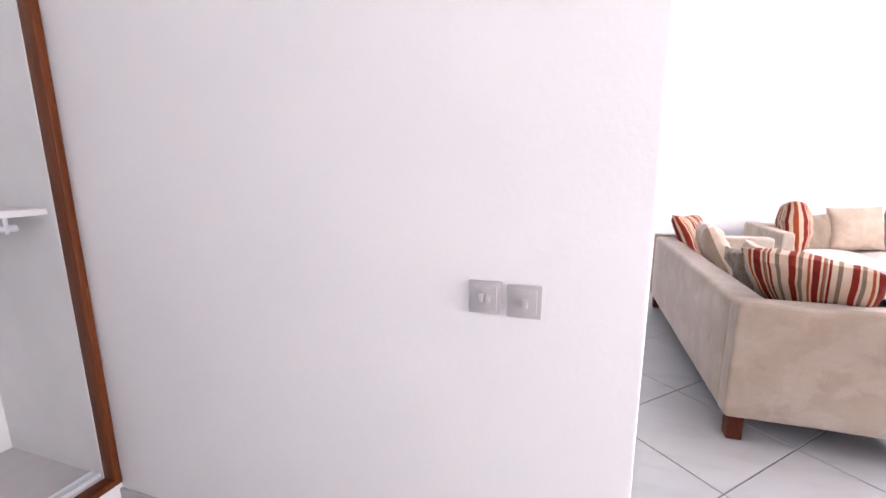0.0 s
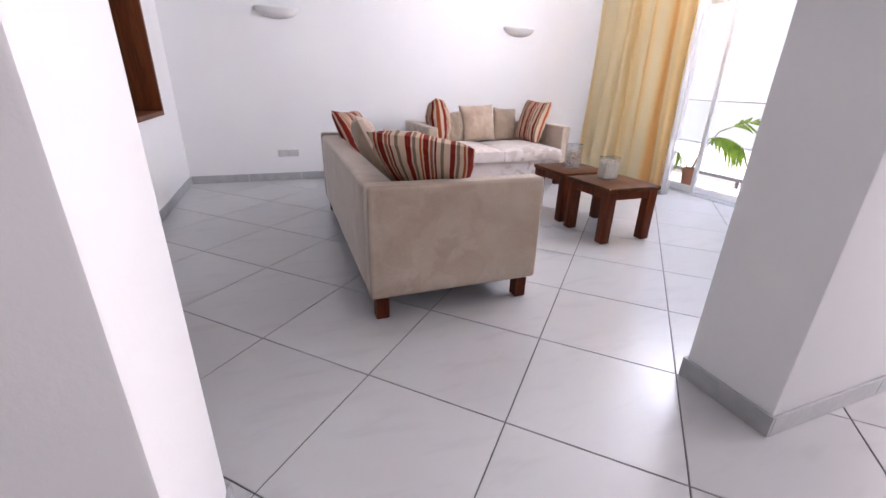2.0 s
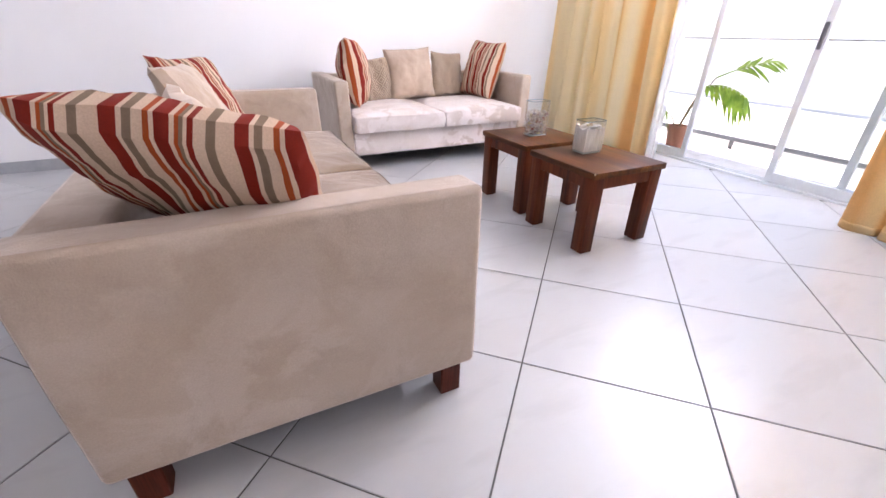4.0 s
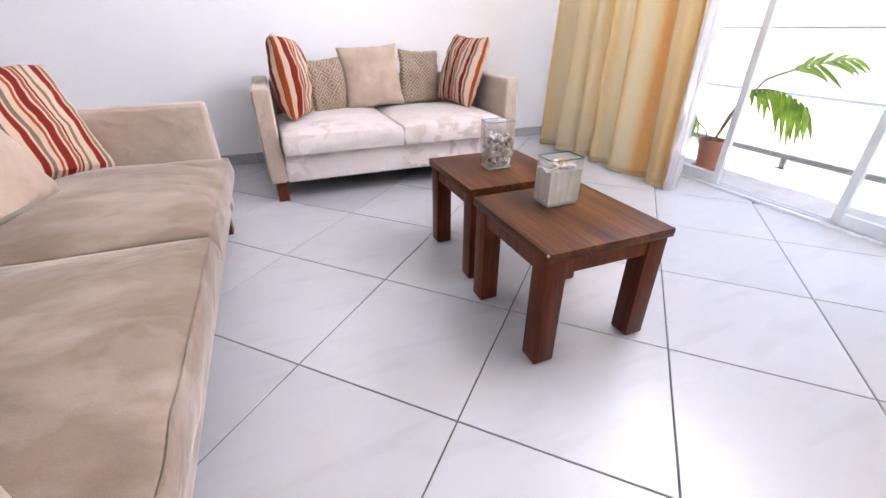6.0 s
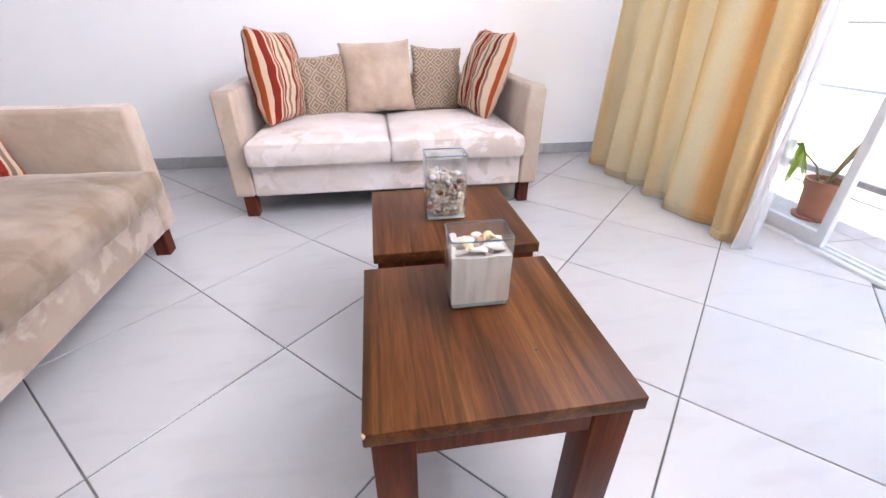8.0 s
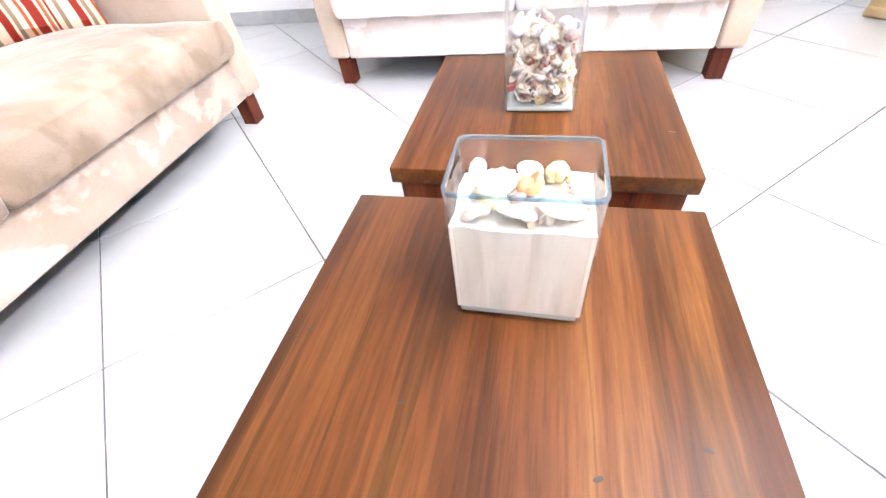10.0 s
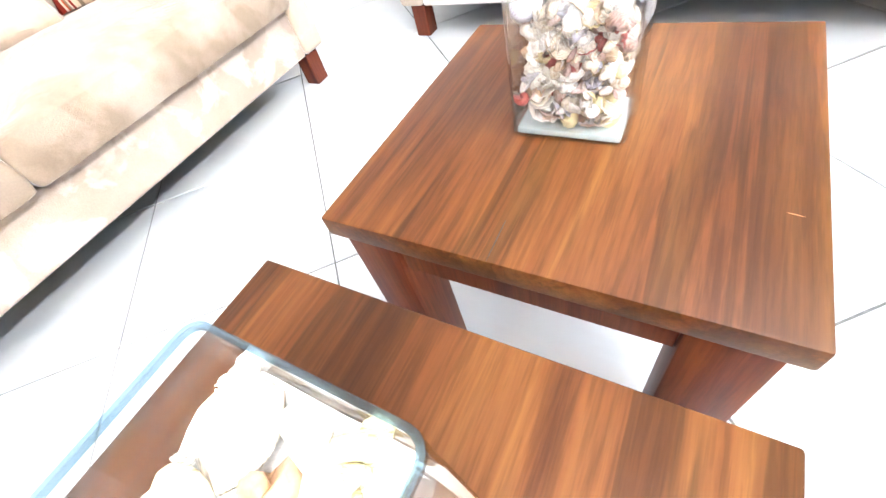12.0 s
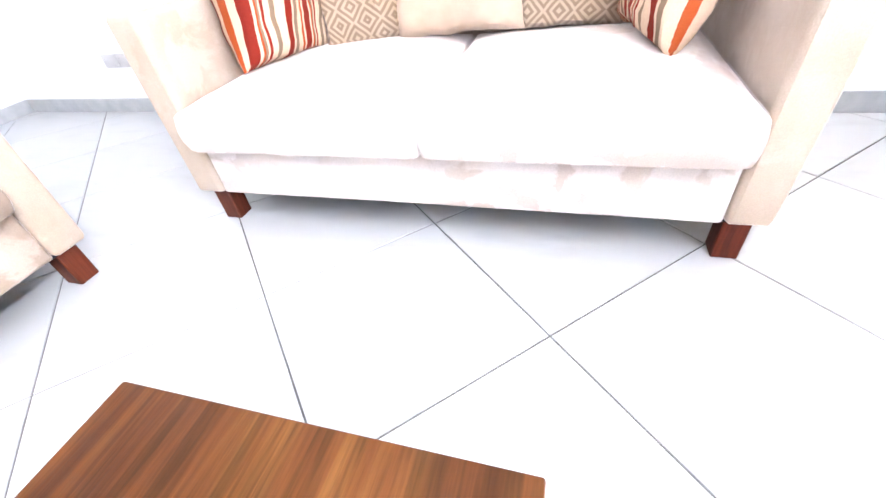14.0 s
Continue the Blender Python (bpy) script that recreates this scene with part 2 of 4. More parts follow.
def leaf_mat():
    m = material("palm_leaf", 0.45)
    v = coords(m, world_space=True)
    col = ramp(m, noise_of(m, v, 9, 3), [(0.3, (0.12, 0.25, 0.018)), (0.7, (0.31, 0.48, 0.055))])
    link(m, col, bsdf(m).inputs["Base Color"])
    tr = m.node_tree.nodes.new("ShaderNodeBsdfTranslucent")
    link(m, col, tr.inputs[0])
    ms = node(m, "ShaderNodeMixShader", Fac=0.35)
    link(m, bsdf(m).outputs[0], ms.inputs[1])
    link(m, tr.outputs[0], ms.inputs[2])
    link(m, ms.outputs[0], m.node_tree.nodes["Material Output"].inputs[0])
    return m


def shell_mat():
    """Sea shells, each of its own colour, with growth bands and darker blotches."""
    m = material("sea_shell", 0.4)
    info = m.node_tree.nodes.new("ShaderNodeObjectInfo")
    stops = [(0.0, (0.74, 0.66, 0.55)), (0.16, (0.58, 0.43, 0.31)), (0.24, (0.76, 0.72, 0.67)), (0.42, (0.60, 0.44, 0.40)), (0.50, (0.50, 0.48, 0.53)),
             (0.60, (0.78, 0.74, 0.68)), (0.74, (0.44, 0.30, 0.27)), (0.80, (0.72, 0.62, 0.36)), (0.87, (0.77, 0.75, 0.73)), (0.97, (0.42, 0.10, 0.09))]
    col = ramp(m, info.outputs["Random"], stops, True)
    v = coords(m)
    wave = node(m, "ShaderNodeTexWave", Scale=3.2, Distortion=3.0, Detail=2.0)
    wave.wave_type = "RINGS"
    link(m, v, wave.inputs["Vector"])
    band = ramp(m, wave.outputs["Fac"], [(0.15, (0.74, 0.68, 0.63)), (0.6, (1, 1, 1))])
    blot = ramp(m, noise_of(m, v, 2.4, 3), [(0.32, (0.72, 0.64, 0.60)), (0.45, (1, 1, 1))])
    link(m, mix(m, 1.0, mix(m, 1.0, col, band, "MULTIPLY"), blot, "MULTIPLY"), bsdf(m).inputs["Base Color"])
    bump(m, wave.outputs["Fac"], 0.25, 0.002)
    return m


def sand_mat():
    """Pale sand with the soft upright ripples that it leaves against glass."""
    m = material("white_sand", 0.9)
    ripple = noise_of(m, coords(m, (1.0, 1.0, 0.12), True), 48, 3, 0.5, 0.4)
    col = ramp(m, ripple, [(0.38, (0.63, 0.585, 0.525)), (0.56, (0.78, 0.735, 0.675))])
    grit = ramp(m, noise_of(m, coords(m, world_space=True), 420, 2), [(0.35, (0.86,) * 3), (0.6, (1.0,) * 3)])
    link(m, mix(m, 1.0, col, grit, "MULTIPLY"), bsdf(m).inputs["Base Color"])
    bump(m, ripple, 0.4, 0.006)
    return m


WALL, TILE, SKIRT = wall_paint(), tile_mat(), skirting_mat()
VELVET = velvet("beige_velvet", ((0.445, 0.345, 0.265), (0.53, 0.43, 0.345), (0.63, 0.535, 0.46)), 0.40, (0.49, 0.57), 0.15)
# darker copy of the beige velvet: the seat's lack of sheen is painted in
SHADED_SEAT_VELVET = velvet("shaded_seat_velvet", ((0.215, 0.152, 0.104), (0.275, 0.203, 0.147), (0.46, 0.365, 0.30)), 0.26, (0.48, 0.58), 0.50)
FRONT_VELVET = velvet("mottled_beige_velvet", ((0.35, 0.27, 0.212), (0.43, 0.342, 0.278), (0.60, 0.505, 0.44)), 0.55, (0.50, 0.56), 0.2)
# near-white copy of the beige velvet, with window light painted into its colour
LIT_VELVET = velvet("window_lit_velvet", ((0.68, 0.605, 0.57), (0.77, 0.70, 0.675), (0.54, 0.445, 0.39)), 0.85, (0.50, 0.55), 0.2)
# for an added sheet under each sofa that swallows bounce and deepens the shade
SHADE_SHEET = mottled("black_shade_sheet", (0.012, 0.012, 0.014), (0.02, 0.02, 0.022), 50, 0.95)
PLAIN, STRIPE, DIAMOND = cushion_plain(), cushion_striped(), cushion_diamond()
TABLE_TOP = wood("table_top_wood", (0.058, 0.0160, 0.0048), (0.102, 0.0315, 0.0084), (0.156, 0.060, 0.0155), 0.42, streaks=0.62)
TABLE_LEG = wood("table_leg_wood", (0.062, 0.0125, 0.0052), (0.115, 0.0255, 0.0085), (0.16, 0.042, 0.014), 0.40, axis=2)
RED_WOOD = wood("red_frame_wood", (0.10, 0.025, 0.008), (0.15, 0.040, 0.012), (0.20, 0.058, 0.018), 0.45, axis=2)
LEG_WOOD = wood("sofa_leg_wood", (0.07, 0.013, 0.007), (0.11, 0.022, 0.010), (0.15, 0.035, 0.015), 0.4, axis=2)
GLASS, VASE_GLASS = glass_mat("window_glass"), glass_mat("vase_glass", (0.975, 0.985, 0.985), 2.6, 0.85)
FOOT_GLASS = material("pale_glass_foot", 0.1, color=(0.72, 0.80, 0.80), Transmission_Weight=0.5)
RIM_GLASS = glass_mat("blue_glass_edge", (0.58, 0.73, 0.83), 2.4, 0.75)
HEM = curtain_mat("curtain_hem_cloth", (0.78, 0.72, 0.66), 0.15)
CURTAIN, SHEER, LEAF, SHELL = curtain_mat("ochre_curtain_cloth", (1.0, 1.0, 1.0), 0.55), sheer_mat(), leaf_mat(), shell_mat()
ALU = mottled("grey_aluminium", (0.66, 0.70, 0.73), (0.74, 0.78, 0.81), 12, 0.35, 0.15)
TOP_RAIL_METAL = mottled("brushed_rail_metal", (0.30, 0.32, 0.34), (0.38, 0.40, 0.42), 20, 0.4, 0.2)
RAIL_METAL = mottled("railing_metal", (0.10, 0.115, 0.13), (0.15, 0.165, 0.18), 20, 0.45, 0.2)
DARK_METAL = mottled("dark_metal", (0.12, 0.13, 0.14), (0.18, 0.19, 0.20), 30, 0.4, 0.7)
PLASTIC = mottled("grey_plastic", (0.52, 0.505, 0.51), (0.56, 0.545, 0.55), 20, 0.35)
PLASTER = mottled("lamp_plaster", (0.74, 0.73, 0.72), (0.80, 0.79, 0.78), 12, 0.8)
SAND = sand_mat()
TERRACOTTA = mottled("terracotta", (0.30, 0.11, 0.07), (0.42, 0.17, 0.11), 14, 0.75, relief=0.002)
SOIL = mottled("soil", (0.05, 0.035, 0.025), (0.10, 0.07, 0.05), 60, 0.95, relief=0.006)
BALCONY = mottled("balcony_tile", (0.52, 0.50, 0.47), (0.62, 0.60, 0.57), 7, 0.5)
GROUT = mottled("grey_grout", (0.11, 0.105, 0.10), (0.17, 0.165, 0.16), 40, 0.9)
CEIL = mottled("ceiling_paint", (0.80, 0.80, 0.80), (0.83, 0.83, 0.83), 4, 0.8)
WHITE_BOARD = mottled("white_melamine", (0.70, 0.71, 0.71), (0.76, 0.77, 0.77), 5, 0.45)
GROUND = mottled("pale_ground", (0.62, 0.62, 0.60), (0.72, 0.71, 0.70), 0.03, 0.9)
BARK = mottled("stem_bark", (0.16, 0.13, 0.07), (0.26, 0.22, 0.12), 40, 0.8)


# ---- builders ----
def thing(name, loc=(0, 0, 0), rz=0.0):
    ob = new(name)
    ob.empty_display_size = 0.1
    ob.matrix_world = pose(*loc, 0, 0, rz)
    return ob


def part(name, bm, mat, parent=None, label="", m=None, smooth=True):
    me = bpy.data.meshes.new(name)
    bm.to_mesh(me)
    bm.free()
    me.materials.append(mat)
    if smooth:
        me.shade_smooth()
        me.set_sharp_from_angle(angle=radians(38))
    ob = new(name, me)
    if parent is not None:
        ob.parent = parent
    if m is not None:
        ob.matrix_basis = m
    if label:
        ob["label"] = label
    return ob


def box(x0, x1, y0, y1, z0, z1, bevel=0.0, seg=2):
    bm = bmesh.new()
    bmesh.ops.create_cube(bm, size=1.0, matrix=Matrix.Translation(((x0 + x1) / 2, (y0 + y1) / 2, (z0 + z1) / 2)) @ Matrix.Diagonal((x1 - x0, y1 - y0, z1 - z0, 1)))
    if bevel:
        bmesh.ops.bevel(bm, geom=bm.edges[:], offset=bevel, segments=seg, profile=0.5, affect="EDGES")
    return bm


def join(*bms):
    out = bmesh.new()
    for b in bms:
        me = bpy.data.meshes.new("tmp")
        b.to_mesh(me)
        b.free()
        out.from_mesh(me)
        bpy.data.meshes.remove(me)
    return out


def structure(name, bm, mat, label="", category="", smooth=False):
    ob = part(name, bm, mat, None, label, smooth=smooth)
    return tagged(ob, label, category, "", "structure")


# ---- the room's shell ----
CZ = 3.4
WX0, WX1 = 5.38, 5.60
structure("floor", box(-2.6, 5.40, -5.0, 2.6, -0.15, -0.004), GROUT, "grey grout bed under the pale floor tiles", "floor")
# the unseen overhang above the balcony is added to keep direct sun out
structure("ceiling", box(-2.8, 6.35, -5.0, 2.6, CZ, CZ + 0.2), CEIL, "plain white painted ceiling slab", "ceiling")
structure("wall_north", box(-2.8, 5.60, 2.37, 2.57, -0.1, CZ), WALL, "white painted plaster wall behind the sofa", "wall")
structure("wall_south", box(-2.8, 5.60, -5.0, -4.8, -0.1, CZ), WALL, "plain white painted hall wall", "wall")
# the west wall with its wood-framed hatch
HY0, HY1, HZ0, HZ1 = -0.15, 1.72, 0.89, 2.1
structure("wall_west", join(box(-0.65, -0.45, -0.58, 2.37, -0.1, HZ0), box(-0.65, -0.45, -0.58, 2.37, HZ1, CZ),
                            box(-0.65, -0.45, -0.58, HY0, HZ0, HZ1), box(-0.65, -0.45, HY1, 2.37, HZ0, HZ1)), WALL, "white wall with a wood-framed hatch", "wall")
structure("wall_far_west", box(-2.8, -2.6, -5.0, 2.57, -0.1, CZ), WALL, "plain pale wall of the room behind the hatch", "wall")
structure("wall_divider", box(-2.6, 0.385, -2.64, -2.26, -0.1, CZ, 0.012), WALL, "white painted wall end beside the opening", "wall", True)
# past its end this wall runs on unseen to the facade, blocking the hall's light
structure("wall_pillar", box(2.25, 5.38, -2.61, -2.24, -0.1, CZ, 0.012), WALL, "white painted wall end beside the opening", "wall", True)
structure("wall_east", join(box(WX0, WX1, 2.0, 2.37, -0.1, CZ), box(WX0, WX1, -4.8, -4.4, -0.1, CZ), box(WX0, WX1, -4.4, 2.0, 2.9, CZ)), WALL,
          "white wall round the balcony door opening", "wall")

# closet beside the hall
CX = -1.46
structure("wall_closet", join(box(CX - 0.1, CX, -4.8, -4.2, -0.1, CZ), box(CX - 0.1, CX, -4.2, -2.64, 2.35, CZ),
                              box(CX - 0.1, CX, -4.2, -2.64, -0.1, 0.165)), WALL, "white wall round the built-in closet", "wall")
closet = tagged(thing("closet", (CX, -3.42, 0.165)), "built-in closet with brown wooden frame and white interior", "closet")
part("side_panel", box(-0.62, -0.052, 0.75, 0.77, 0.0, 2.185), WHITE_BOARD, closet, smooth=False)
part("side_panel", box(-0.62, -0.052, -0.78, -0.76, 0.0, 2.185), WHITE_BOARD, closet, smooth=False)
part("back_panel", box(-0.64, -0.62, -0.78, 0.77, 0.0, 2.185), WHITE_BOARD, closet, smooth=False)
part("base_panel", box(-0.62, -0.052, -0.76, 0.75, 0.0, 0.035), PLASTIC, closet, "grey closet floor", smooth=False)
part("top_panel", box(-0.62, -0.052, -0.76, 0.75, 2.16, 2.185), WHITE_BOARD, closet, smooth=False)
part("shelf", box(-0.615, -0.08, -0.757, 0.747, 1.072, 1.095, 0.003), WHITE_BOARD, closet, smooth=False)
bm = bmesh.new()
bmesh.ops.create_cone(bm, cap_ends=True, segments=16, radius1=0.013, radius2=0.013, depth=1.49, matrix=pose(-0.26, -0.005, 1.02, 90))
part("hanging_rail", bm, ALU, closet, "bright metal hanging rail")
part("rail_bracket", box(-0.275, -0.245, 0.70, 0.715, 1.0, 1.072, 0.004), ALU, closet)
part("frame_post", box(-0.052, 0.012, 0.752, 0.778, 0.0, 2.185, 0.004), RED_WOOD, closet, "red-brown wooden post")
part("frame_post", box(-0.052, 0.012, -0.79, -0.762, 0.0, 2.185, 0.004), RED_WOOD, closet, "red-brown wooden post")
part("frame_sill", box(-0.045, 0.012, -0.762, 0.752, 0.0, 0.028, 0.004), RED_WOOD, closet, "red-brown wooden sill")
part("sliding_track", join(box(-0.10, -0.053, -0.755, 0.745, 0.035, 0.041), box(-0.10, -0.096, -0.755, 0.745, 0.041, 0.052), box(-0.057, -0.053, -0.755, 0.745, 0.041, 0.052)), ALU, closet, "aluminium sliding track", smooth=False)

# hatch lining
hatch = tagged(thing("hatch_frame", (-0.45, 0.0, HZ0)), "dark red-brown wooden frame lining a wall hatch", "hatch frame")
part("jamb", box(-0.215, 0.015, HY1 - 0.045, HY1 + 0.004, -0.04, HZ1 - HZ0, 0.004), RED_WOOD, hatch)
part("jamb", box(-0.215, 0.015, HY0 - 0.004, HY0 + 0.045, -0.04, HZ1 - HZ0, 0.004), RED_WOOD, hatch)
part("sill", box(-0.215, 0.018, HY0 + 0.045, HY1 - 0.045, -0.04, 0.004, 0.004), RED_WOOD, hatch)
part("head", box(-0.215, 0.015, HY0 + 0.045, HY1 - 0.045, HZ1 - HZ0 - 0.045, HZ1 - HZ0, 0.004), RED_WOOD, hatch)


# ---- skirting ----
def skirting(name, x0, y0, x1, y1, inward, first=0.63, h=0.095):
    """A run of skirting tiles from one point to another; inward is the unit step away from the wall."""
    root = tagged(thing(name, (x0, y0, 0)), "grey ceramic skirting tiles along the wall", "baseboard", "", "structure")
    length = math.hypot(x1 - x0, y1 - y0)
    ux, uy = (x1 - x0) / length, (y1 - y0) / length
    s = 0.0
    step = first
    while s < length - 0.01:
        e = min(length, s + step)
        a, b = s + 0.0015, e - 0.0015
        xs = sorted((ux * a, ux * b + inward[0] * 0.012))
        ys = sorted((uy * a, uy * b + inward[1] * 0.012))
        part("skirting_tile", box(xs[0], xs[1], ys[0], ys[1], 0.0, h, 0.002, 1), SKIRT, root, smooth=False)
        s, step = e, 0.632
    return root


skirting("baseboard_north", -0.438, 2.37, 5.38, 2.37, (0, -1), 0.63)
skirting("baseboard_west", -0.45, -0.58, -0.45, 2.37, (1, 0), 0.45)
skirting("baseboard_west_end", -2.6, -0.58, -0.438, -0.58, (0, -1), 0.3)
skirting("baseboard_divider", -1.46, -2.64, 0.385, -2.64, (0, -1), 0.5, 0.14)
skirting("baseboard_divider_end", 0.385, -2.652, 0.385, -2.26, (1, 0), 0.5)
skirting("baseboard_divider_back", -2.6, -2.26, 0.397, -2.26, (0, 1), 0.5)
skirting("baseboard_pillar_end", 2.25, -2.622, 2.25, -2.228, (-1, 0), 0.5)
skirting("baseboard_pillar_front", 2.25, -2.61, 5.38, -2.61, (0, -1), 0.7)
skirting("baseboard_pillar_back", 2.25, -2.24, 5.38, -2.24, (0, 1), 0.6)

# ---- balcony door ----
door = tagged(thing("door_1", (5.44, 0, 0)), "glazed sliding balcony door in grey aluminium, partly open", "sliding door", "", "structure")


def bar(name, y0, y1, z0, z1, x0, x1, parent=door, label=""):
    return part(name, box(x0, x1, y0, y1, z0, z1, 0.004, 1), ALU, parent, label, smooth=False)


bar("threshold", -4.4, 2.0, -0.004, 0.018, -0.06, 0.07)
part("threshold_rail", box(-0.03, -0.02, -4.4, 2.0, 0.018, 0.03), ALU, door, smooth=False)
part("threshold_rail", box(0.02, 0.03, -4.4, 2.0, 0.018, 0.03), ALU, door, smooth=False)
bar("transom", -4.4, 2.0, 2.19, 2.25, -0.05, 0.06)
bar("head_bar", -4.4, 2.0, 2.86, 2.9, -0.05, 0.06)
bar("post", 1.95, 2.0, 0.02, 2.86, -0.05, 0.06)
bar("post", -4.4, -4.35, 0.02, 2.86, -0.05, 0.06)
for y in (0.08, -1.1, 1.25, -2.3, -3.4):
    bar("upper_mullion", y - 0.02, y + 0.02, 2.25, 2.86, -0.03, 0.04)


def leaf(y0, y1, x, handle=None, low=0.07):
    root = part("sliding_leaf", join(box(x - 0.018, x + 0.018, y0, y0 + 0.05, 0.03, 2.19, 0.003, 1), box(x - 0.018, x + 0.018, y1 - 0.05, y1, 0.03, 2.19, 0.003, 1),
                                     box(x - 0.018, x + 0.018, y0 + 0.05, y1 - 0.05, 0.03, 0.03 + low), box(x - 0.018, x + 0.018, y0 + 0.05, y1 - 0.05, 2.14, 2.19)), ALU, door, smooth=False)
    g = part("pane", box(x - 0.003, x + 0.003, y0 + 0.05, y1 - 0.05, 0.03 + low, 2.14), GLASS, root, smooth=False)
    g.visible_shadow = False
    if handle is not None:
        part("handle", box(x - 0.034, x - 0.018, handle - 0.014, handle + 0.014, 1.03, 1.21, 0.006), DARK_METAL, root, "dark pull handle")
    return root


leaf(0.33, 1.35, -0.025)
leaf(1.28, 1.95, 0.025)
leaf(-1.45, -0.43, -0.025, -0.455)
leaf(-1.95, -0.90, 0.025)
# the two southern leaves are unseen, added so that daylight reaches the hall
leaf(-3.2, -1.9, 0.025)
leaf(-4.35, -3.15, -0.025)
for y0, y1 in ((0.10, 1.23), (-1.08, 0.06), (-2.28, -1.12), (-3.38, -2.32), (-4.35, -3.42), (1.27, 1.95)):
    g = part("upper_pane", box(-0.003, 0.003, y0, y1, 2.25, 2.86), GLASS, door, smooth=False)
    g.visible_shadow = False

# ---- balcony ----
structure("balcony_floor", box(5.51, 6.62, -5.0, 2.6, -0.2, -0.03), GROUT, "balcony slab", "balcony")
structure("balcony_kerb", box(6.62, 6.80, -5.0, 2.6, -0.2, 0.07, 0.01), mottled("kerb_paint", (0.62, 0.61, 0.6), (0.74, 0.73, 0.72), 9, 0.8), "weathered white balcony kerb", "kerb", True)
rail = tagged(thing("balcony_railing", (6.45, 0, -0.03)), "glass balcony railing with grey metal rails", "railing")
part("top_rail", box(-0.014, 0.014, -5.0, 2.6, 1.118, 1.134, 0.004), TOP_RAIL_METAL, rail)
part("bottom_rail", box(-0.02, 0.02, -5.0, 2.6, 0.10, 0.145, 0.006), RAIL_METAL, rail)
for y in (2.0, 0.5, -1.0, -2.5, -4.0):
    p = part("bracket", join(box(-0.03, 0.03, y - 0.04, y + 0.04, 0.0, 0.012, 0.003), box(-0.012, 0.012, y - 0.02, y + 0.02, 0.012, 0.11, 0.003)), DARK_METAL, rail)
    g = part("pane", box(-0.005, 0.005, y - 1.46, y + 0.0, 0.145, 1.11), GLASS, rail, smooth=False)
    g.visible_shadow = False
haze = bpy.data.materials.new("bright_haze")
haze.use_nodes = True
em = haze.node_tree.nodes.new("ShaderNodeEmission")
em.inputs[0].default_value, em.inputs[1].default_value = (0.93, 0.97, 1.0, 1), 0.28
haze.node_tree.links.new(em.outputs[0], haze.node_tree.nodes["Material Output"].inputs[0])
structure("backdrop", box(130, 131, -300, 300, -14, 40), haze, "white glare of the hazy sky and distance", "sky backdrop")
structure("ground", box(-400, 400, -400, 400, -14.2, -14.0), GROUND, "pale hazy ground far below the balcony", "ground")


# ---- sofas ----
def cushion_block(w, d, h, crown, seed):
    """A seat cushion: soft block with a crowned top, in local metres from its front left bottom corner."""
    bm = box(0, w, 0, d, 0, h)
    bmesh.ops.subdivide_edges(bm, edges=bm.edges[:], cuts=26, use_grid_fill=True)
    for v in bm.verts:
        u, q, k = v.co.x / w * 2 - 1, v.co.y / d * 2 - 1, v.co.z / h
        ex, ey = (1 - abs(u) ** 3.2), (1 - abs(q) ** 3.2)
        v.co.z += crown * k * ex * ey
        bulge = 4 * k * (1 - k)
        v.co.x += math.copysign(1, u) * (abs(u) > 0.99) * 0.010 * (bulge - 0.4)
        v.co.y += math.copysign(1, q) * (abs(q) > 0.99) * 0.012 * (bulge - 0.4)
        v.co.z += 0.006 * k * noise.noise(Vector((v.co.x * 5 + seed, v.co.y * 5, 3)))
        front = max(0.0, -q) ** 1.5
        v.co.z += 0.0045 * k * ex * front * noise.noise(Vector((v.co.x * 26 + seed, v.co.y * 5, 8)))
        v.co.y += 0.006 * (q < -0.99) * noise.noise(Vector((v.co.x * 9 + seed, v.co.z * 14, 5)))
    sharp = [e for e in bm.edges if len(e.link_faces) == 2 and e.calc_face_angle() > radians(45)]
    bmesh.ops.bevel(bm, geom=sharp, offset=0.016, segments=3, profile=0.5, affect="EDGES")
    return bm


def puffed(x0, x1, y0, y1, z0, z1, r=0.02, sag=0.004, seed=0):
    """An upholstered board: rounded edges and a slightly uneven skin."""
    bm = box(x0, x1, y0, y1, z0, z1)
    bmesh.ops.subdivide_edges(bm, edges=bm.edges[:], cuts=7, use_grid_fill=True)
    sharp = [e for e in bm.edges if len(e.link_faces) == 2 and e.calc_face_angle() > radians(45)]
    bmesh.ops.bevel(bm, geom=sharp, offset=r, segments=3, profile=0.5, affect="EDGES")
    for v in bm.verts:
        v.co += sag * noise.noise_vector(v.co * 3.5 + Vector((seed, 0, 0)))
    return bm


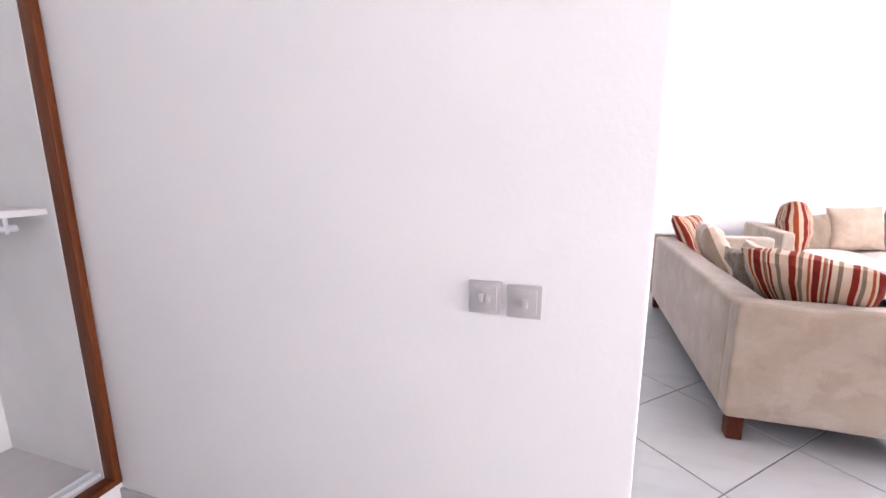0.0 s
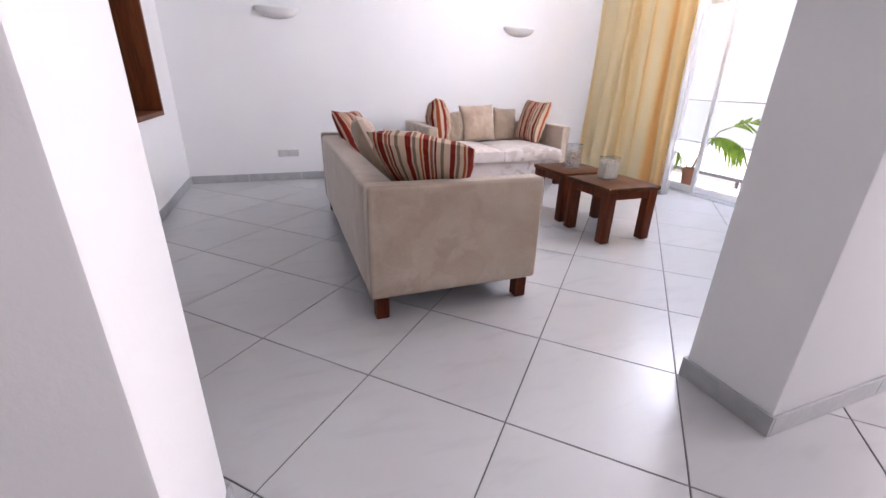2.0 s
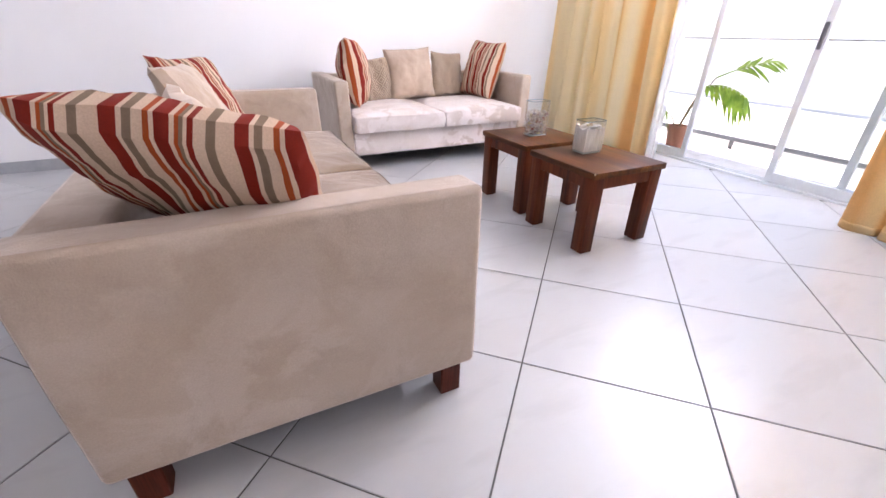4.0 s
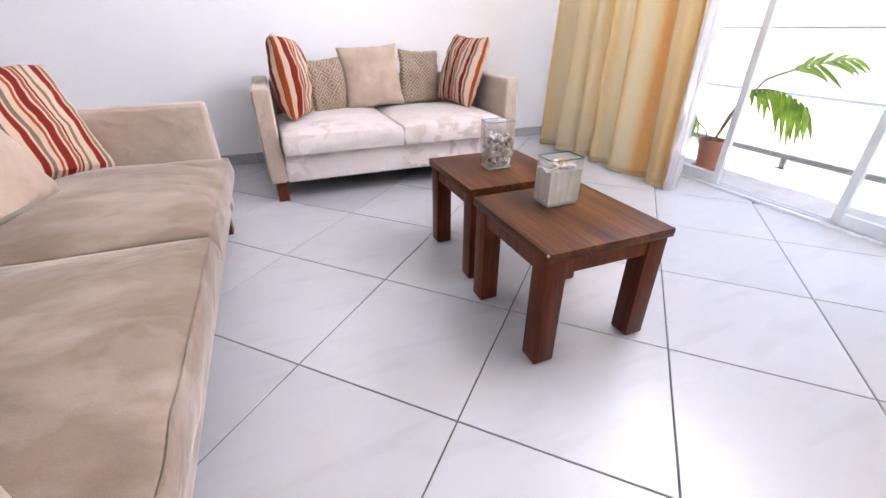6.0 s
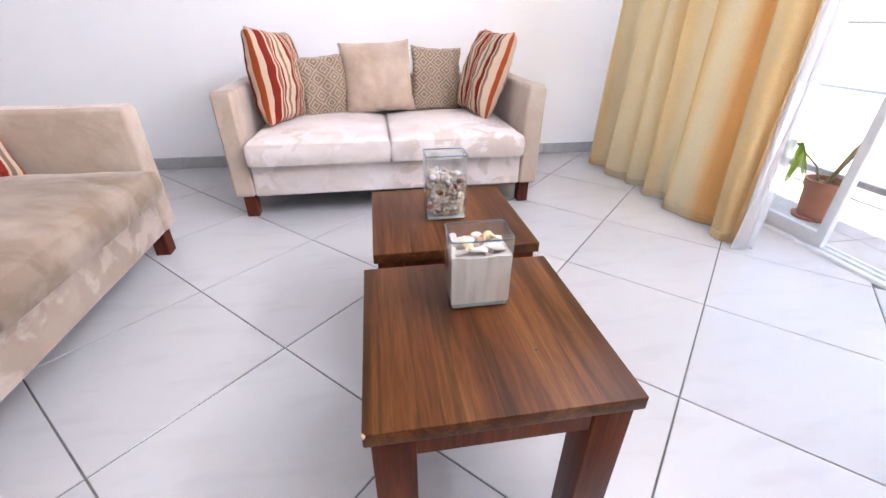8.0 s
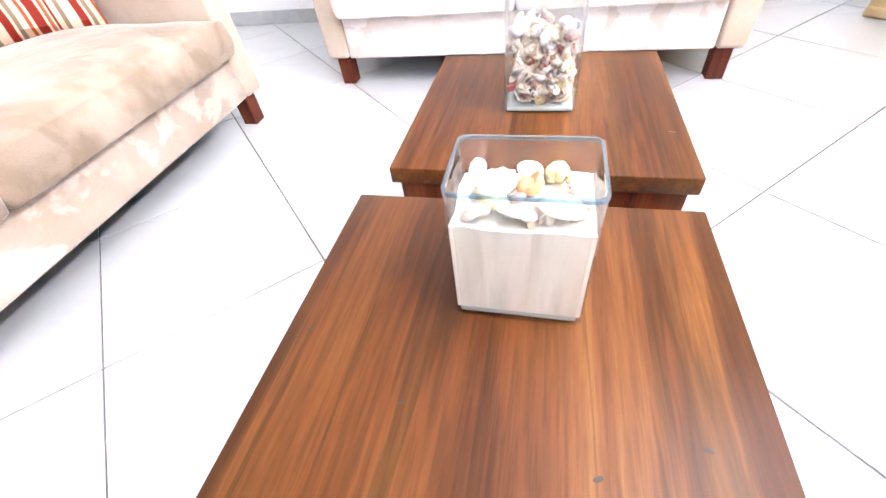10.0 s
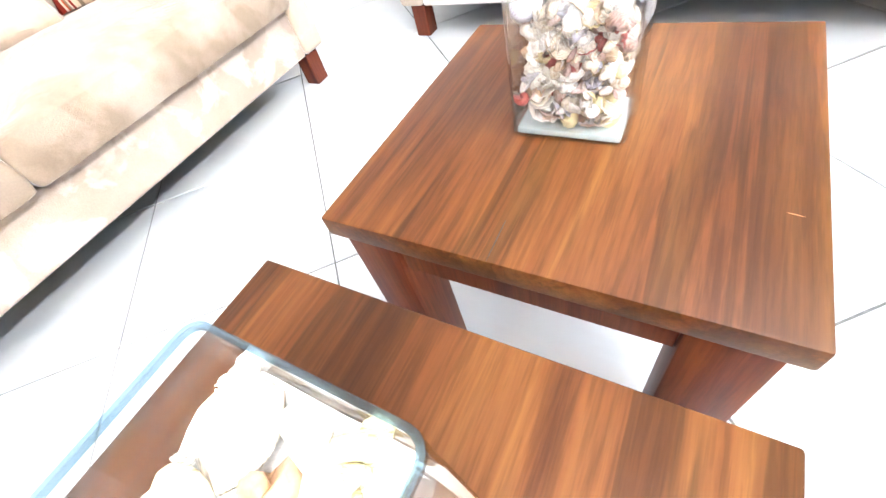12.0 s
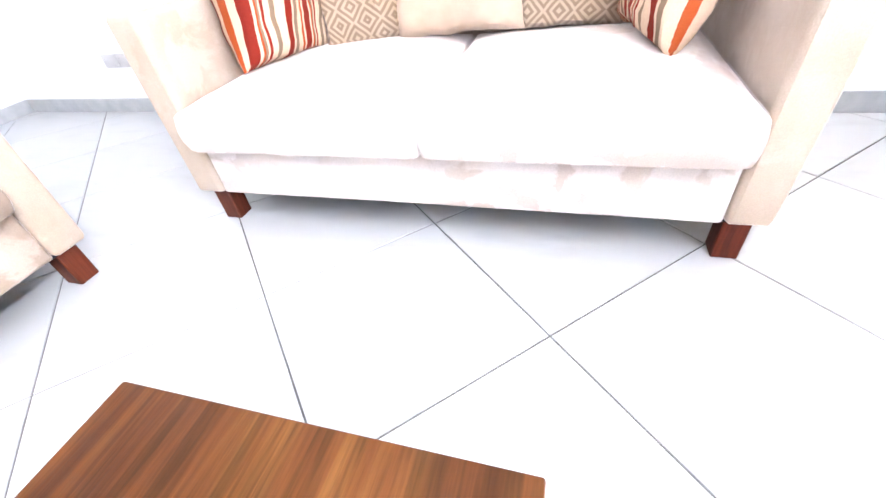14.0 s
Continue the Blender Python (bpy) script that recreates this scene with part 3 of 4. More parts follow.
def sofa(name, length, depth, loc, rz, label, seat, front):
    """Front faces local -y; origin at the middle of the footprint on the floor."""
    root = tagged(thing(name, loc, rz), label, "sofa", "living room sofas")
    L, D, aw, zb, ht = length / 2, depth / 2, 0.118, 0.14, 0.75
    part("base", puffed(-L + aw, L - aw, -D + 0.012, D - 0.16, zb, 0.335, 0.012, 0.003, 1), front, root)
    part("backrest", puffed(-L + aw - 0.004, L - aw + 0.004, D - 0.17, D - 0.002, zb, ht - 0.012, 0.022, 0.004, 2), VELVET, root)
    for sx, sd in ((-1, 3), (1, 4)):
        x0, x1 = sorted((sx * L, sx * (L - aw)))
        bm = puffed(x0, x1, -D, D, zb, ht, 0.022, 0.003, sd)
        for v in bm.verts:
            k = (v.co.z - zb) / (ht - zb)
            v.co.y += 0.012 * k * max(0.0, -v.co.y / D)
            v.co.x += sx * 0.012 * k
        part("armrest", bm, VELVET, root)
    # unseen black sheet, added to darken the floor below
    part("underside", box(-L + 0.02, L - 0.02, -D + 0.03, D - 0.03, zb - 0.004, zb + 0.01), SHADE_SHEET, root, "black sheet added to deepen the shade under the sofa", smooth=False)
    w = L - aw - 0.004
    for k in (0, 1):
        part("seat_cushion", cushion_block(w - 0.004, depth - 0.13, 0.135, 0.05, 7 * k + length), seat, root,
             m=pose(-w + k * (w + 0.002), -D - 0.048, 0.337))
    for x, y in ((-L + 0.07, -D + 0.07), (L - 0.07, -D + 0.07), (-L + 0.07, D - 0.07), (L - 0.07, D - 0.07)):
        bm = box(x - 0.036, x + 0.036, y - 0.036, y + 0.036, 0.0, zb + 0.006, 0.004, 1)
        part("leg", bm, LEG_WOOD, root, "red-brown wooden block leg")
    return root


sofa("sofa", 1.91, 1.0, (3.158, 1.735, 0), 0, "two-seat beige crushed-velvet sofa along the white wall", LIT_VELVET, LIT_VELVET)
sofa("sofa", 2.31, 1.0, (1.49, -0.225, 0), 90, "long beige crushed-velvet sofa with its back to the hall", SHADED_SEAT_VELVET, FRONT_VELVET)


# ---- cushions ----
def pillow(name, w, h, t, mat, label, m, group, seed=0, tuck=0.0, pinch=0.06):
    """A scatter cushion standing in its local xz plane, centred, with pinched corners."""
    n = 26
    bm = bmesh.new()
    cloth = bm.loops.layers.uv.new("cloth")
    grid, flat = {}, {}
    for side in (-1, 1):
        for i in range(n + 1):
            for j in range(n + 1):
                u, v = i / n * 2 - 1, j / n * 2 - 1
                if side == 1 and (i in (0, n) or j in (0, n)):
                    grid[side, i, j] = grid[-1, i, j]
                    continue
                puff = (max(0.0, 1 - u * u) * max(0.0, 1 - v * v)) ** 0.34
                x = u * w / 2 * (1 - pinch * (1 - v * v) * abs(u))
                z = v * h / 2 * (1 - pinch * (1 - u * u) * abs(v))
                wr = 0.018 * noise.noise(Vector((u * 2.4 + seed, v * 2.4, side * 2.0 + seed))) + 0.009 * noise.noise(Vector((u * 7 + seed, v * 7, side * 3.0)))
                fold = 0.008 * math.sin(9 * (u + v) + seed) * (abs(u * v) ** 1.5)
                fold += 0.005 * math.sin(21 * u + 3 * seed) * v ** 6 + 0.005 * math.sin(19 * v + 5 * seed) * u ** 6
                y = side * (t / 2 * puff + (wr + fold) * puff ** 0.5) + 0.022 * noise.noise(Vector((u * 1.2 + seed, v * 1.2, 9.0)))
                x += 0.007 * noise.noise(Vector((u * 3, v * 3 + seed, 5.0)))
                z += 0.007 * noise.noise(Vector((u * 3 + seed, v * 3, 6.0)))
                x += tuck * (1 - v) * (0.5 - u / 2)
                grid[side, i, j] = bm.verts.new((x, y, z))
                flat[grid[side, i, j]] = (u * w / 2, v * h / 2)
        for i in range(n):
            for j in range(n):
                q = [grid[side, i, j], grid[side, i + 1, j], grid[side, i + 1, j + 1], grid[side, i, j + 1]]
                for corner in bm.faces.new(q if side == -1 else q[::-1]).loops:
                    corner[cloth].uv = flat[corner.vert]
    ob = part(name, bm, mat, None, label)
    ob.matrix_world = m
    return tagged(ob, label, "cushion", group)


SEAT = 0.497
GB, GA = "cushions on the two-seat sofa", "cushions on the long sofa"
S_LABEL = "striped cushion in cream, dark red, olive and orange"
D_LABEL = "brown cushion with a woven diamond pattern"
P_LABEL = "plain beige fabric cushion"
pillow("striped_cushion", 0.48, 0.56, 0.27, STRIPE, S_LABEL + ", upright", pose(2.475, 1.72, 0.765, -7, 5, 74), GB, 1)
pillow("diamond_cushion", 0.36, 0.41, 0.13, DIAMOND, D_LABEL, pose(2.75, 1.88, 0.685, -11, -3, 24), GB, 2)
pillow("plain_cushion", 0.50, 0.48, 0.17, PLAIN, P_LABEL + ", the largest on the sofa", pose(3.115, 1.93, 0.735, -15, -3, 1), GB, 3)
pillow("diamond_cushion", 0.38, 0.44, 0.13, DIAMOND, D_LABEL, pose(3.545, 1.96, 0.715, -12, 3, 8), GB, 4)
pillow("striped_cushion", 0.45, 0.56, 0.23, STRIPE, S_LABEL + ", tilted", pose(3.85, 1.74, 0.772, -18, 2, -78), GB, 5)
pillow("striped_cushion", 0.46, 0.54, 0.17, STRIPE, S_LABEL + ", leaning", pose(1.30, 0.66, 0.725, -30, 3, 51), GA, 6)
pillow("plain_cushion", 0.52, 0.50, 0.18, PLAIN, P_LABEL + ", leaning on the backrest", pose(1.31, 0.10, 0.728, -25, 2, 81), GA, 7)
pillow("diamond_cushion", 0.40, 0.40, 0.13, DIAMOND, D_LABEL, pose(1.36, -0.43, 0.68, -26, 8, 92), GA, 8)
pillow("plain_cushion", 0.48, 0.46, 0.17, PLAIN, P_LABEL + ", slumped on the seat", pose(1.38, -0.78, 0.70, -28, -8, 96), GA, 9)
pillow("striped_cushion", 0.55, 0.46, 0.20, STRIPE, S_LABEL + ", slumped", pose(1.315, -1.125, 0.762, 38, 8, -18), GA, 10, 0.14, -0.10)


# ---- tables ----
def side_table(x0, x1, y0, y1, ht, label):
    cx, cy = (x0 + x1) / 2, (y0 + y1) / 2
    root = tagged(thing("coffee_table", (cx, cy, 0)), label, "coffee table", "pair of coffee tables")
    w, d = (x1 - x0) / 2, (y1 - y0) / 2
    part("tabletop", box(-w, w, -d, d, ht - 0.034, ht, 0.0035), TABLE_TOP, root)
    i = 0.012
    for sx in (-1, 1):
        for sy in (-1, 1):
            xa, xb = sorted((sx * (w - i), sx * (w - i - 0.082)))
            ya, yb = sorted((sy * (d - i), sy * (d - i - 0.082)))
            leg = part("leg", box(xa, xb, ya, yb, 0.008, ht - 0.034, 0.004), TABLE_LEG, root)
            part("foot_pad", box(xa + 0.015, xb - 0.015, ya + 0.015, yb - 0.015, 0.0, 0.008), DARK_METAL, leg, "dark foot pad", smooth=False)
    a = i + 0.008
    for sy in (-1, 1):
        ya, yb = sorted((sy * (d - a), sy * (d - a - 0.022)))
        part("apron", box(-w + i + 0.082, w - i - 0.082, ya, yb, ht - 0.10, ht - 0.034, 0.002, 1), TABLE_LEG, root)
    for sx in (-1, 1):
        xa, xb = sorted((sx * (w - a), sx * (w - a - 0.022)))
        part("apron", box(xa, xb, -d + i + 0.082, d - i - 0.082, ht - 0.10, ht - 0.034, 0.002, 1), TABLE_LEG, root)
    return root


TZ = 0.476
front_table = side_table(3.014, 3.548, -0.790, -0.252, TZ, "square red-brown wooden coffee table with a chipped corner")
back_table = side_table(3.040, 3.566, -0.174, 0.352, TZ, "square red-brown wooden coffee table nearer the wall sofa")


CHIP = mottled("chipped_wood", (0.45, 0.33, 0.22), (0.60, 0.46, 0.32), 60, 0.8)
SCUFF = mottled("scuffed_wood", (0.22, 0.10, 0.04), (0.30, 0.15, 0.07), 60, 0.7)
KNOT = mottled("dark_knot", (0.012, 0.005, 0.003), (0.03, 0.012, 0.006), 90, 0.6)
bm = bmesh.new()
bmesh.ops.create_icosphere(bm, subdivisions=2, radius=0.005, matrix=Matrix.Translation((-0.2645, -0.2665, TZ - 0.004)))
for v in bm.verts:
    v.co += 0.0025 * noise.noise_vector(v.co * 300)
part("chipped_corner", bm, CHIP, front_table, "pale chip in the varnish")


def blemish(parent, x, y, lx, ly, rz, mat, name, label):
    """A flat dark mark set into a table top."""
    bm = bmesh.new()
    bmesh.ops.create_cone(bm, cap_ends=True, segments=14, radius1=1.0, radius2=0.9, depth=1.0)
    for v in bm.verts:
        k = 1 + 0.25 * noise.noise(Vector((v.co.x * 2 + x * 50, v.co.y * 2, 0)))
        v.co = Vector((v.co.x * lx * k, v.co.y * ly * k, v.co.z * 0.0008))
    base = parent.matrix_basis.translation
    part(name, bm, mat, parent, label, m=pose(x - base.x, y - base.y, TZ, 0, 0, rz))


for x, y, lx, ly, rz in ((3.186, -0.597, 0.0045, 0.0022, 20), (3.382, -0.636, 0.0055, 0.0028, 30), (3.479, -0.595, 0.005, 0.0022, -10), (3.045, -0.525, 0.003, 0.003, 0)):
    blemish(front_table, x, y, lx, ly, rz, KNOT, "knot", "small dark knot")
blemish(back_table, 3.277, -0.142, 0.0009, 0.031, 1, KNOT, "crack", "fine dark crack from the edge")
blemish(back_table, 3.538, -0.033, 0.007, 0.0006, -8, SCUFF, "scratch", "short pale scratch")


# ---- vases ----
def vase(x0, x1, y0, y1, z0, z1, label):
    cx, cy = (x0 + x1) / 2, (y0 + y1) / 2
    root = tagged(thing("glass_vase", (cx, cy, z0)), label, "vase", "glass vases")
    w, d, h, t = (x1 - x0) / 2, (y1 - y0) / 2, z1 - z0, 0.003

    def ring(bm, hw, hd, z, r):
        pts = []
        for k in range(4):
            ox, oy = (hw - r) * (1, -1, -1, 1)[k], (hd - r) * (1, 1, -1, -1)[k]
            for s in range(5):
                a = radians(90 * k + 22.5 * s)
                pts.append(bm.verts.new((ox + r * math.cos(a), oy + r * math.sin(a), z)))
        return pts

    bm = bmesh.new()
    rings = [ring(bm, w - 0.004, d - 0.004, 0.0, 0.010), ring(bm, w, d, 0.005, 0.012), ring(bm, w, d, h - 0.002, 0.012), ring(bm, w - 0.0015, d - 0.0015, h, 0.011),
             ring(bm, w - t, d - t, h - 0.002, 0.009), ring(bm, w - t, d - t, 0.014, 0.009)]
    for a, b in zip(rings, rings[1:]):
        for k in range(20):
            bm.faces.new((a[k], a[(k + 1) % 20], b[(k + 1) % 20], b[k]))
    bm.faces.new(rings[0][::-1])
    bm.faces.new(rings[-1])
    bmesh.ops.recalc_face_normals(bm, faces=bm.faces[:])
    body = part("glass_body", bm, VASE_GLASS, root, "clear glass")
    body.visible_shadow = False
    bm = bmesh.new()
    loops = [ring(bm, w + 0.0005, d + 0.0005, h - 0.003, 0.012), ring(bm, w + 0.0005, d + 0.0005, h + 0.0008, 0.012), ring(bm, w - t - 0.0001, d - t - 0.0001, h + 0.0008, 0.009), ring(bm, w - t - 0.0001, d - t - 0.0001, h - 0.003, 0.009)]
    for a, b in zip(loops, loops[1:] + loops[:1]):
        for k in range(20):
            bm.faces.new((a[k], a[(k + 1) % 20], b[(k + 1) % 20], b[k]))
    bmesh.ops.recalc_face_normals(bm, faces=bm.faces[:])
    part("rim", bm, RIM_GLASS, root, "blue-tinged glass rim")
    part("glass_foot", box(-w + 0.006, w - 0.006, -d + 0.006, d - 0.006, 0.002, 0.012, 0.003), FOOT_GLASS, root, "thick pale glass foot")
    return root, w - t - 0.001, d - t - 0.001


def shell_mesh(kind):
    """Sea shells about one unit in radius: scallop, turret, moon snail, cowrie, oyster flake, whelk."""
    bm = bmesh.new()
    if kind in (0, 4):      # shallow bowls: ribbed scallop, wavy oyster flake
        rings, n = 5, 22
        sides = []
        for deep in (0.0, 0.09):
            rows = []
            for j in range(rings + 1):
                f = j / rings
                row = []
                for i in range(n):
                    a = 2 * math.pi * i / n
                    rib = 1 + (0.045 * math.cos(11 * a) if kind == 0 else 0.16 * noise.noise(Vector((math.cos(a) * 1.4, math.sin(a) * 1.4, 2.0)))) * f
                    x, y = f * rib * math.cos(a) + 0.25 * (1 - f), f * rib * math.sin(a) * (0.92 if kind == 0 else 0.62)
                    z = 0.42 * (1 - f * f) + (0.03 * math.cos(11 * a) * f if kind == 0 else 0.10 * noise.noise(Vector((x * 3, y * 3, 7))))
                    row.append(bm.verts.new((x, y, z - deep)))
                rows.append(row)
            sides.append(rows)
        for k, rows in enumerate(sides):
            for p, q in zip(rows, rows[1:]):
                for i in range(n):
                    face = (p[i], q[i], q[(i + 1) % n], p[(i + 1) % n])
                    bm.faces.new(face if k == 0 else face[::-1])
        for i in range(n):
            bm.faces.new((sides[0][-1][i], sides[1][-1][i], sides[1][-1][(i + 1) % n], sides[0][-1][(i + 1) % n]))
        bmesh.ops.remove_doubles(bm, verts=bm.verts[:], dist=0.001)
        return bm
    if kind in (1, 2, 5):   # coiled shells: a tube that winds and widens
        turns, apex, wide = {1: (4.0, 2.3, 0.42), 2: (2.2, 0.75, 0.62), 5: (2.8, 1.5, 0.58)}[kind]
        steps, n = int(turns * 9), 8
        rows = []
        for k in range(steps + 1):
            f = k / steps
            g = f ** 1.35
            a = 2 * math.pi * turns * f
            c = Vector((0.45 * g * math.cos(a), 0.45 * g * math.sin(a), apex * (0.5 - f)))
            r = 0.04 + wide * g
            out = Vector((math.cos(a), math.sin(a), 0))
            rows.append([bm.verts.new(c + out * r * math.cos(2 * math.pi * i / n) + Vector((0, 0, r * math.sin(2 * math.pi * i / n)))) for i in range(n)])
        for p, q in zip(rows, rows[1:]):
            for i in range(n):
                bm.faces.new((p[i], q[i], q[(i + 1) % n], p[(i + 1) % n]))
        bm.faces.new(rows[0])
        mouth = [bm.verts.new(v.co.lerp(sum((w.co for w in rows[-1]), Vector()) / n, 0.35)) for v in rows[-1]]
        deep = bm.verts.new(sum((w.co for w in rows[-2]), Vector()) / n)
        for i in range(n):
            bm.faces.new((rows[-1][i], mouth[i], mouth[(i + 1) % n], rows[-1][(i + 1) % n]))
            bm.faces.new((mouth[i], deep, mouth[(i + 1) % n]))
        return bm
    bmesh.ops.create_uvsphere(bm, u_segments=14, v_segments=9, radius=1.0)
    for v in bm.verts:      # cowrie with a slit along its belly
        x, y, z = v.co
        slit = 0.35 * math.exp(-(y / 0.14) ** 2) if z < 0 else 0.0
        v.co = Vector((x, y * 0.68, (z * (0.55 if z > 0 else 0.35)) + slit * 0.35))
    return bm


SHELLS = []
for kind in range(6):
    me = bpy.data.meshes.new("shell")
    b = shell_mesh(kind)
    bmesh.ops.recalc_face_normals(b, faces=b.faces[:])
    b.to_mesh(me)
    b.free()
    me.materials.append(SHELL)
    me.shade_smooth()
    SHELLS.append(me)


def fill_shells(root, w, d, z0, z1, count, size, seed, layers):
    rnd = random.Random(seed)
    for k in range(count):
        s = rnd.uniform(*size)
        me = SHELLS[rnd.choice((0, 0, 0, 1, 2, 3, 4, 4, 5))]
        ob = new("shell", me)
        ob.parent = root
        z = z0 + (z1 - z0) * (k / max(1, count - 1)) if layers else rnd.uniform(z0, z1)
        lx, ly = max(0.0, w - s * 1.02), max(0.0, d - s * 1.02)
        x, y = rnd.uniform(-lx, lx), rnd.uniform(-ly, ly)
        if layers and rnd.random() < 0.72:
            y = math.copysign(ly, rnd.random() - 0.62)
        ob.matrix_basis = pose(x, y, z, rnd.uniform(0, 360), rnd.uniform(0, 360), rnd.uniform(0, 360)) @ Matrix.Diagonal((s, s, s, 1))


v1, w1, d1 = vase(3.222, 3.371, -0.478, -0.374, TZ, 0.663, "rectangular clear glass vase with white sand and shells")
bm = box(-w1, w1, -d1, d1, 0.015, 0.142)
bmesh.ops.subdivide_edges(bm, edges=bm.edges[:], cuts=8, use_grid_fill=True)
for v in bm.verts:
    if v.co.z > 0.135:
        v.co.z += 0.010 * noise.noise(Vector((v.co.x * 30, v.co.y * 30, 1)))
part("sand", bm, SAND, v1, "pale sand filling")
BROWN_SHELL = mottled("brown_snail_shell", (0.34, 0.15, 0.06), (0.60, 0.38, 0.20), 90, 0.35)
for x, y, z, size, kind, rx, ry in ((-0.034, 0.018, 0.150, 0.029, 0, 8, -14), (0.004, 0.034, 0.158, 0.015, 3, 20, 10), (0.042, 0.026, 0.155, 0.019, 1, 84, 20), (0.004, 0.002, 0.160, 0.017, 2, 70, 25),
                                    (0.038, -0.016, 0.150, 0.026, 0, -6, 18), (-0.030, -0.016, 0.158, 0.019, 3, 10, 30), (-0.050, -0.034, 0.150, 0.017, 4, 15, -30), (-0.004, -0.032, 0.152, 0.021, 4, -25, 12), (-0.056, 0.038, 0.153, 0.014, 5, 60, 40)):
    ob = new("shell", SHELLS[kind])
    ob.parent = v1
    ob.matrix_basis = pose(x, y, z, rx, ry, 900 * x) @ Matrix.Diagonal((size, size, size, 1))
    if kind == 2:
        ob.material_slots[0].link = "OBJECT"
        ob.material_slots[0].material = BROWN_SHELL
fill_shells(v1, w1, d1, 0.142, 0.152, 14, (0.008, 0.013), 5, False)
v2, w2, d2 = vase(3.228, 3.371, 0.032, 0.130, TZ, 0.706, "tall rectangular clear glass vase filled with sea shells")
fill_shells(v2, w2, d2, 0.022, 0.160, 300, (0.010, 0.017), 9, True)


# ---- curtains ----
def drape(name, y0, y1, x, z0, z1, folds, amp, mat, label, seed, hem=None):
    """A hanging cloth of uneven soft folds between y0 and y1; x is its mean plane."""
    ny, nz = folds * 18, 30

    def place(s, f, z, out=0.0):
        ph = s * folds * 2 * math.pi + 4.2 * noise.noise(Vector((s * 3.1 + seed, f * 0.5, 0)))
        a = amp * (0.8 + 0.7 * noise.noise(Vector((s * 4, seed, 2)))) * (1.2 - 0.45 * f)
        d = math.sin(ph) + 0.22 * math.sin(2.3 * ph + seed) + 0.35 * noise.noise(Vector((s * 8, f * 1.5, seed)))
        drift = 0.13 * (1 - f) ** 3 * noise.noise(Vector((s * 3, 4.0, seed)))
        y = y0 + (y1 - y0) * s + 0.25 * a * math.cos(ph) + 0.07 * (1 - f) ** 2 * noise.noise(Vector((s * 5, seed, 11)))
        return (x + a * d - drift - out, y, z)

    def sheet(z_low, z_high, rows_n, out):
        bm = bmesh.new()
        rows = []
        for k in range(rows_n + 1):
            z = z_low + (z_high - z_low) * k / rows_n
            f = (z - z0) / (z1 - z0)
            rows.append([bm.verts.new(place(i / ny, f, z + (0.004 * (1 + noise.noise(Vector((i / ny * 9, seed, 7)))) if z == z0 else 0), out)) for i in range(ny + 1)])
        for a, b in zip(rows, rows[1:]):
            for i in range(ny):
                bm.faces.new((a[i], a[i + 1], b[i + 1], b[i]))
        return bm

    ob = part(name, sheet(z0, z1, nz, 0.0), mat, None, label)
    sol = ob.modifiers.new("cloth", "SOLIDIFY")
    sol.thickness = 0.002
    if hem:
        band = part("hem", sheet(z0, z0 + 0.055, 3, 0.0035), hem, ob, "doubled hem")
        sol = band.modifiers.new("cloth", "SOLIDIFY")
        sol.thickness = 0.002
    return tagged(ob, label, "curtain")


drape("curtain", 0.47, 2.08, 4.98, 0.0, 2.86, 6, 0.054, CURTAIN, "floor-length ochre yellow curtain in soft folds", 3.0, HEM)
drape("sheer_curtain", 0.39, 0.58, 5.05, 0.004, 2.86, 3, 0.03, SHEER, "white sheer curtain behind the ochre one", 8.0)
# only the edge by the door shows; the unseen width is added to dim the floor
drape("curtain", -2.14, -1.19, 4.90, 0.0, 2.86, 4, 0.055, CURTAIN, "floor-length ochre yellow curtain bunched beside the door", 5.0, HEM)
rod = tagged(thing("curtain_rail", (5.03, 0, 2.86)), "plain metal curtain rail", "curtain rail")
part("rail", box(-0.02, 0.02, -2.3, 2.3, 0.0, 0.03, 0.004), ALU, rod)


# ---- wall lamps ----
def wall_lamp(x):
    root = tagged(thing("wall_lamp", (x, 2.37, 1.85)), "white plaster half-bowl wall uplighter", "wall lamp", "wall lamps on the sofa wall")
    bm = bmesh.new()
    n, k = 24, 8
    rings = []
    for j in range(k + 1):
        f = j / k
        r = 0.235 * math.sin(f * math.pi / 2) ** 0.75
        z = 0.115 * (1 - math.cos(f * math.pi / 2)) ** 0.9
        rings.append([bm.verts.new((r * math.cos(a), -0.55 * r * math.sin(a), z)) for a in [math.pi * i / n for i in range(n + 1)]])
    for a, b in zip(rings, rings[1:]):
        for i in range(n):
            try:
                bm.faces.new((a[i], b[i], b[i + 1], a[i + 1]))
            except ValueError:
                pass
    bmesh.ops.remove_doubles(bm, verts=bm.verts[:], dist=0.0005)
    bowl = part("bowl", bm, PLASTER, root)
    sol = bowl.modifiers.new("wall", "SOLIDIFY")
    sol.thickness = 0.008
    part("back_plate", box(-0.07, 0.07, -0.012, 0.0, 0.0, 0.10, 0.002), PLASTER, root)
    return root


wall_lamp(3.88)
wall_lamp(0.74)


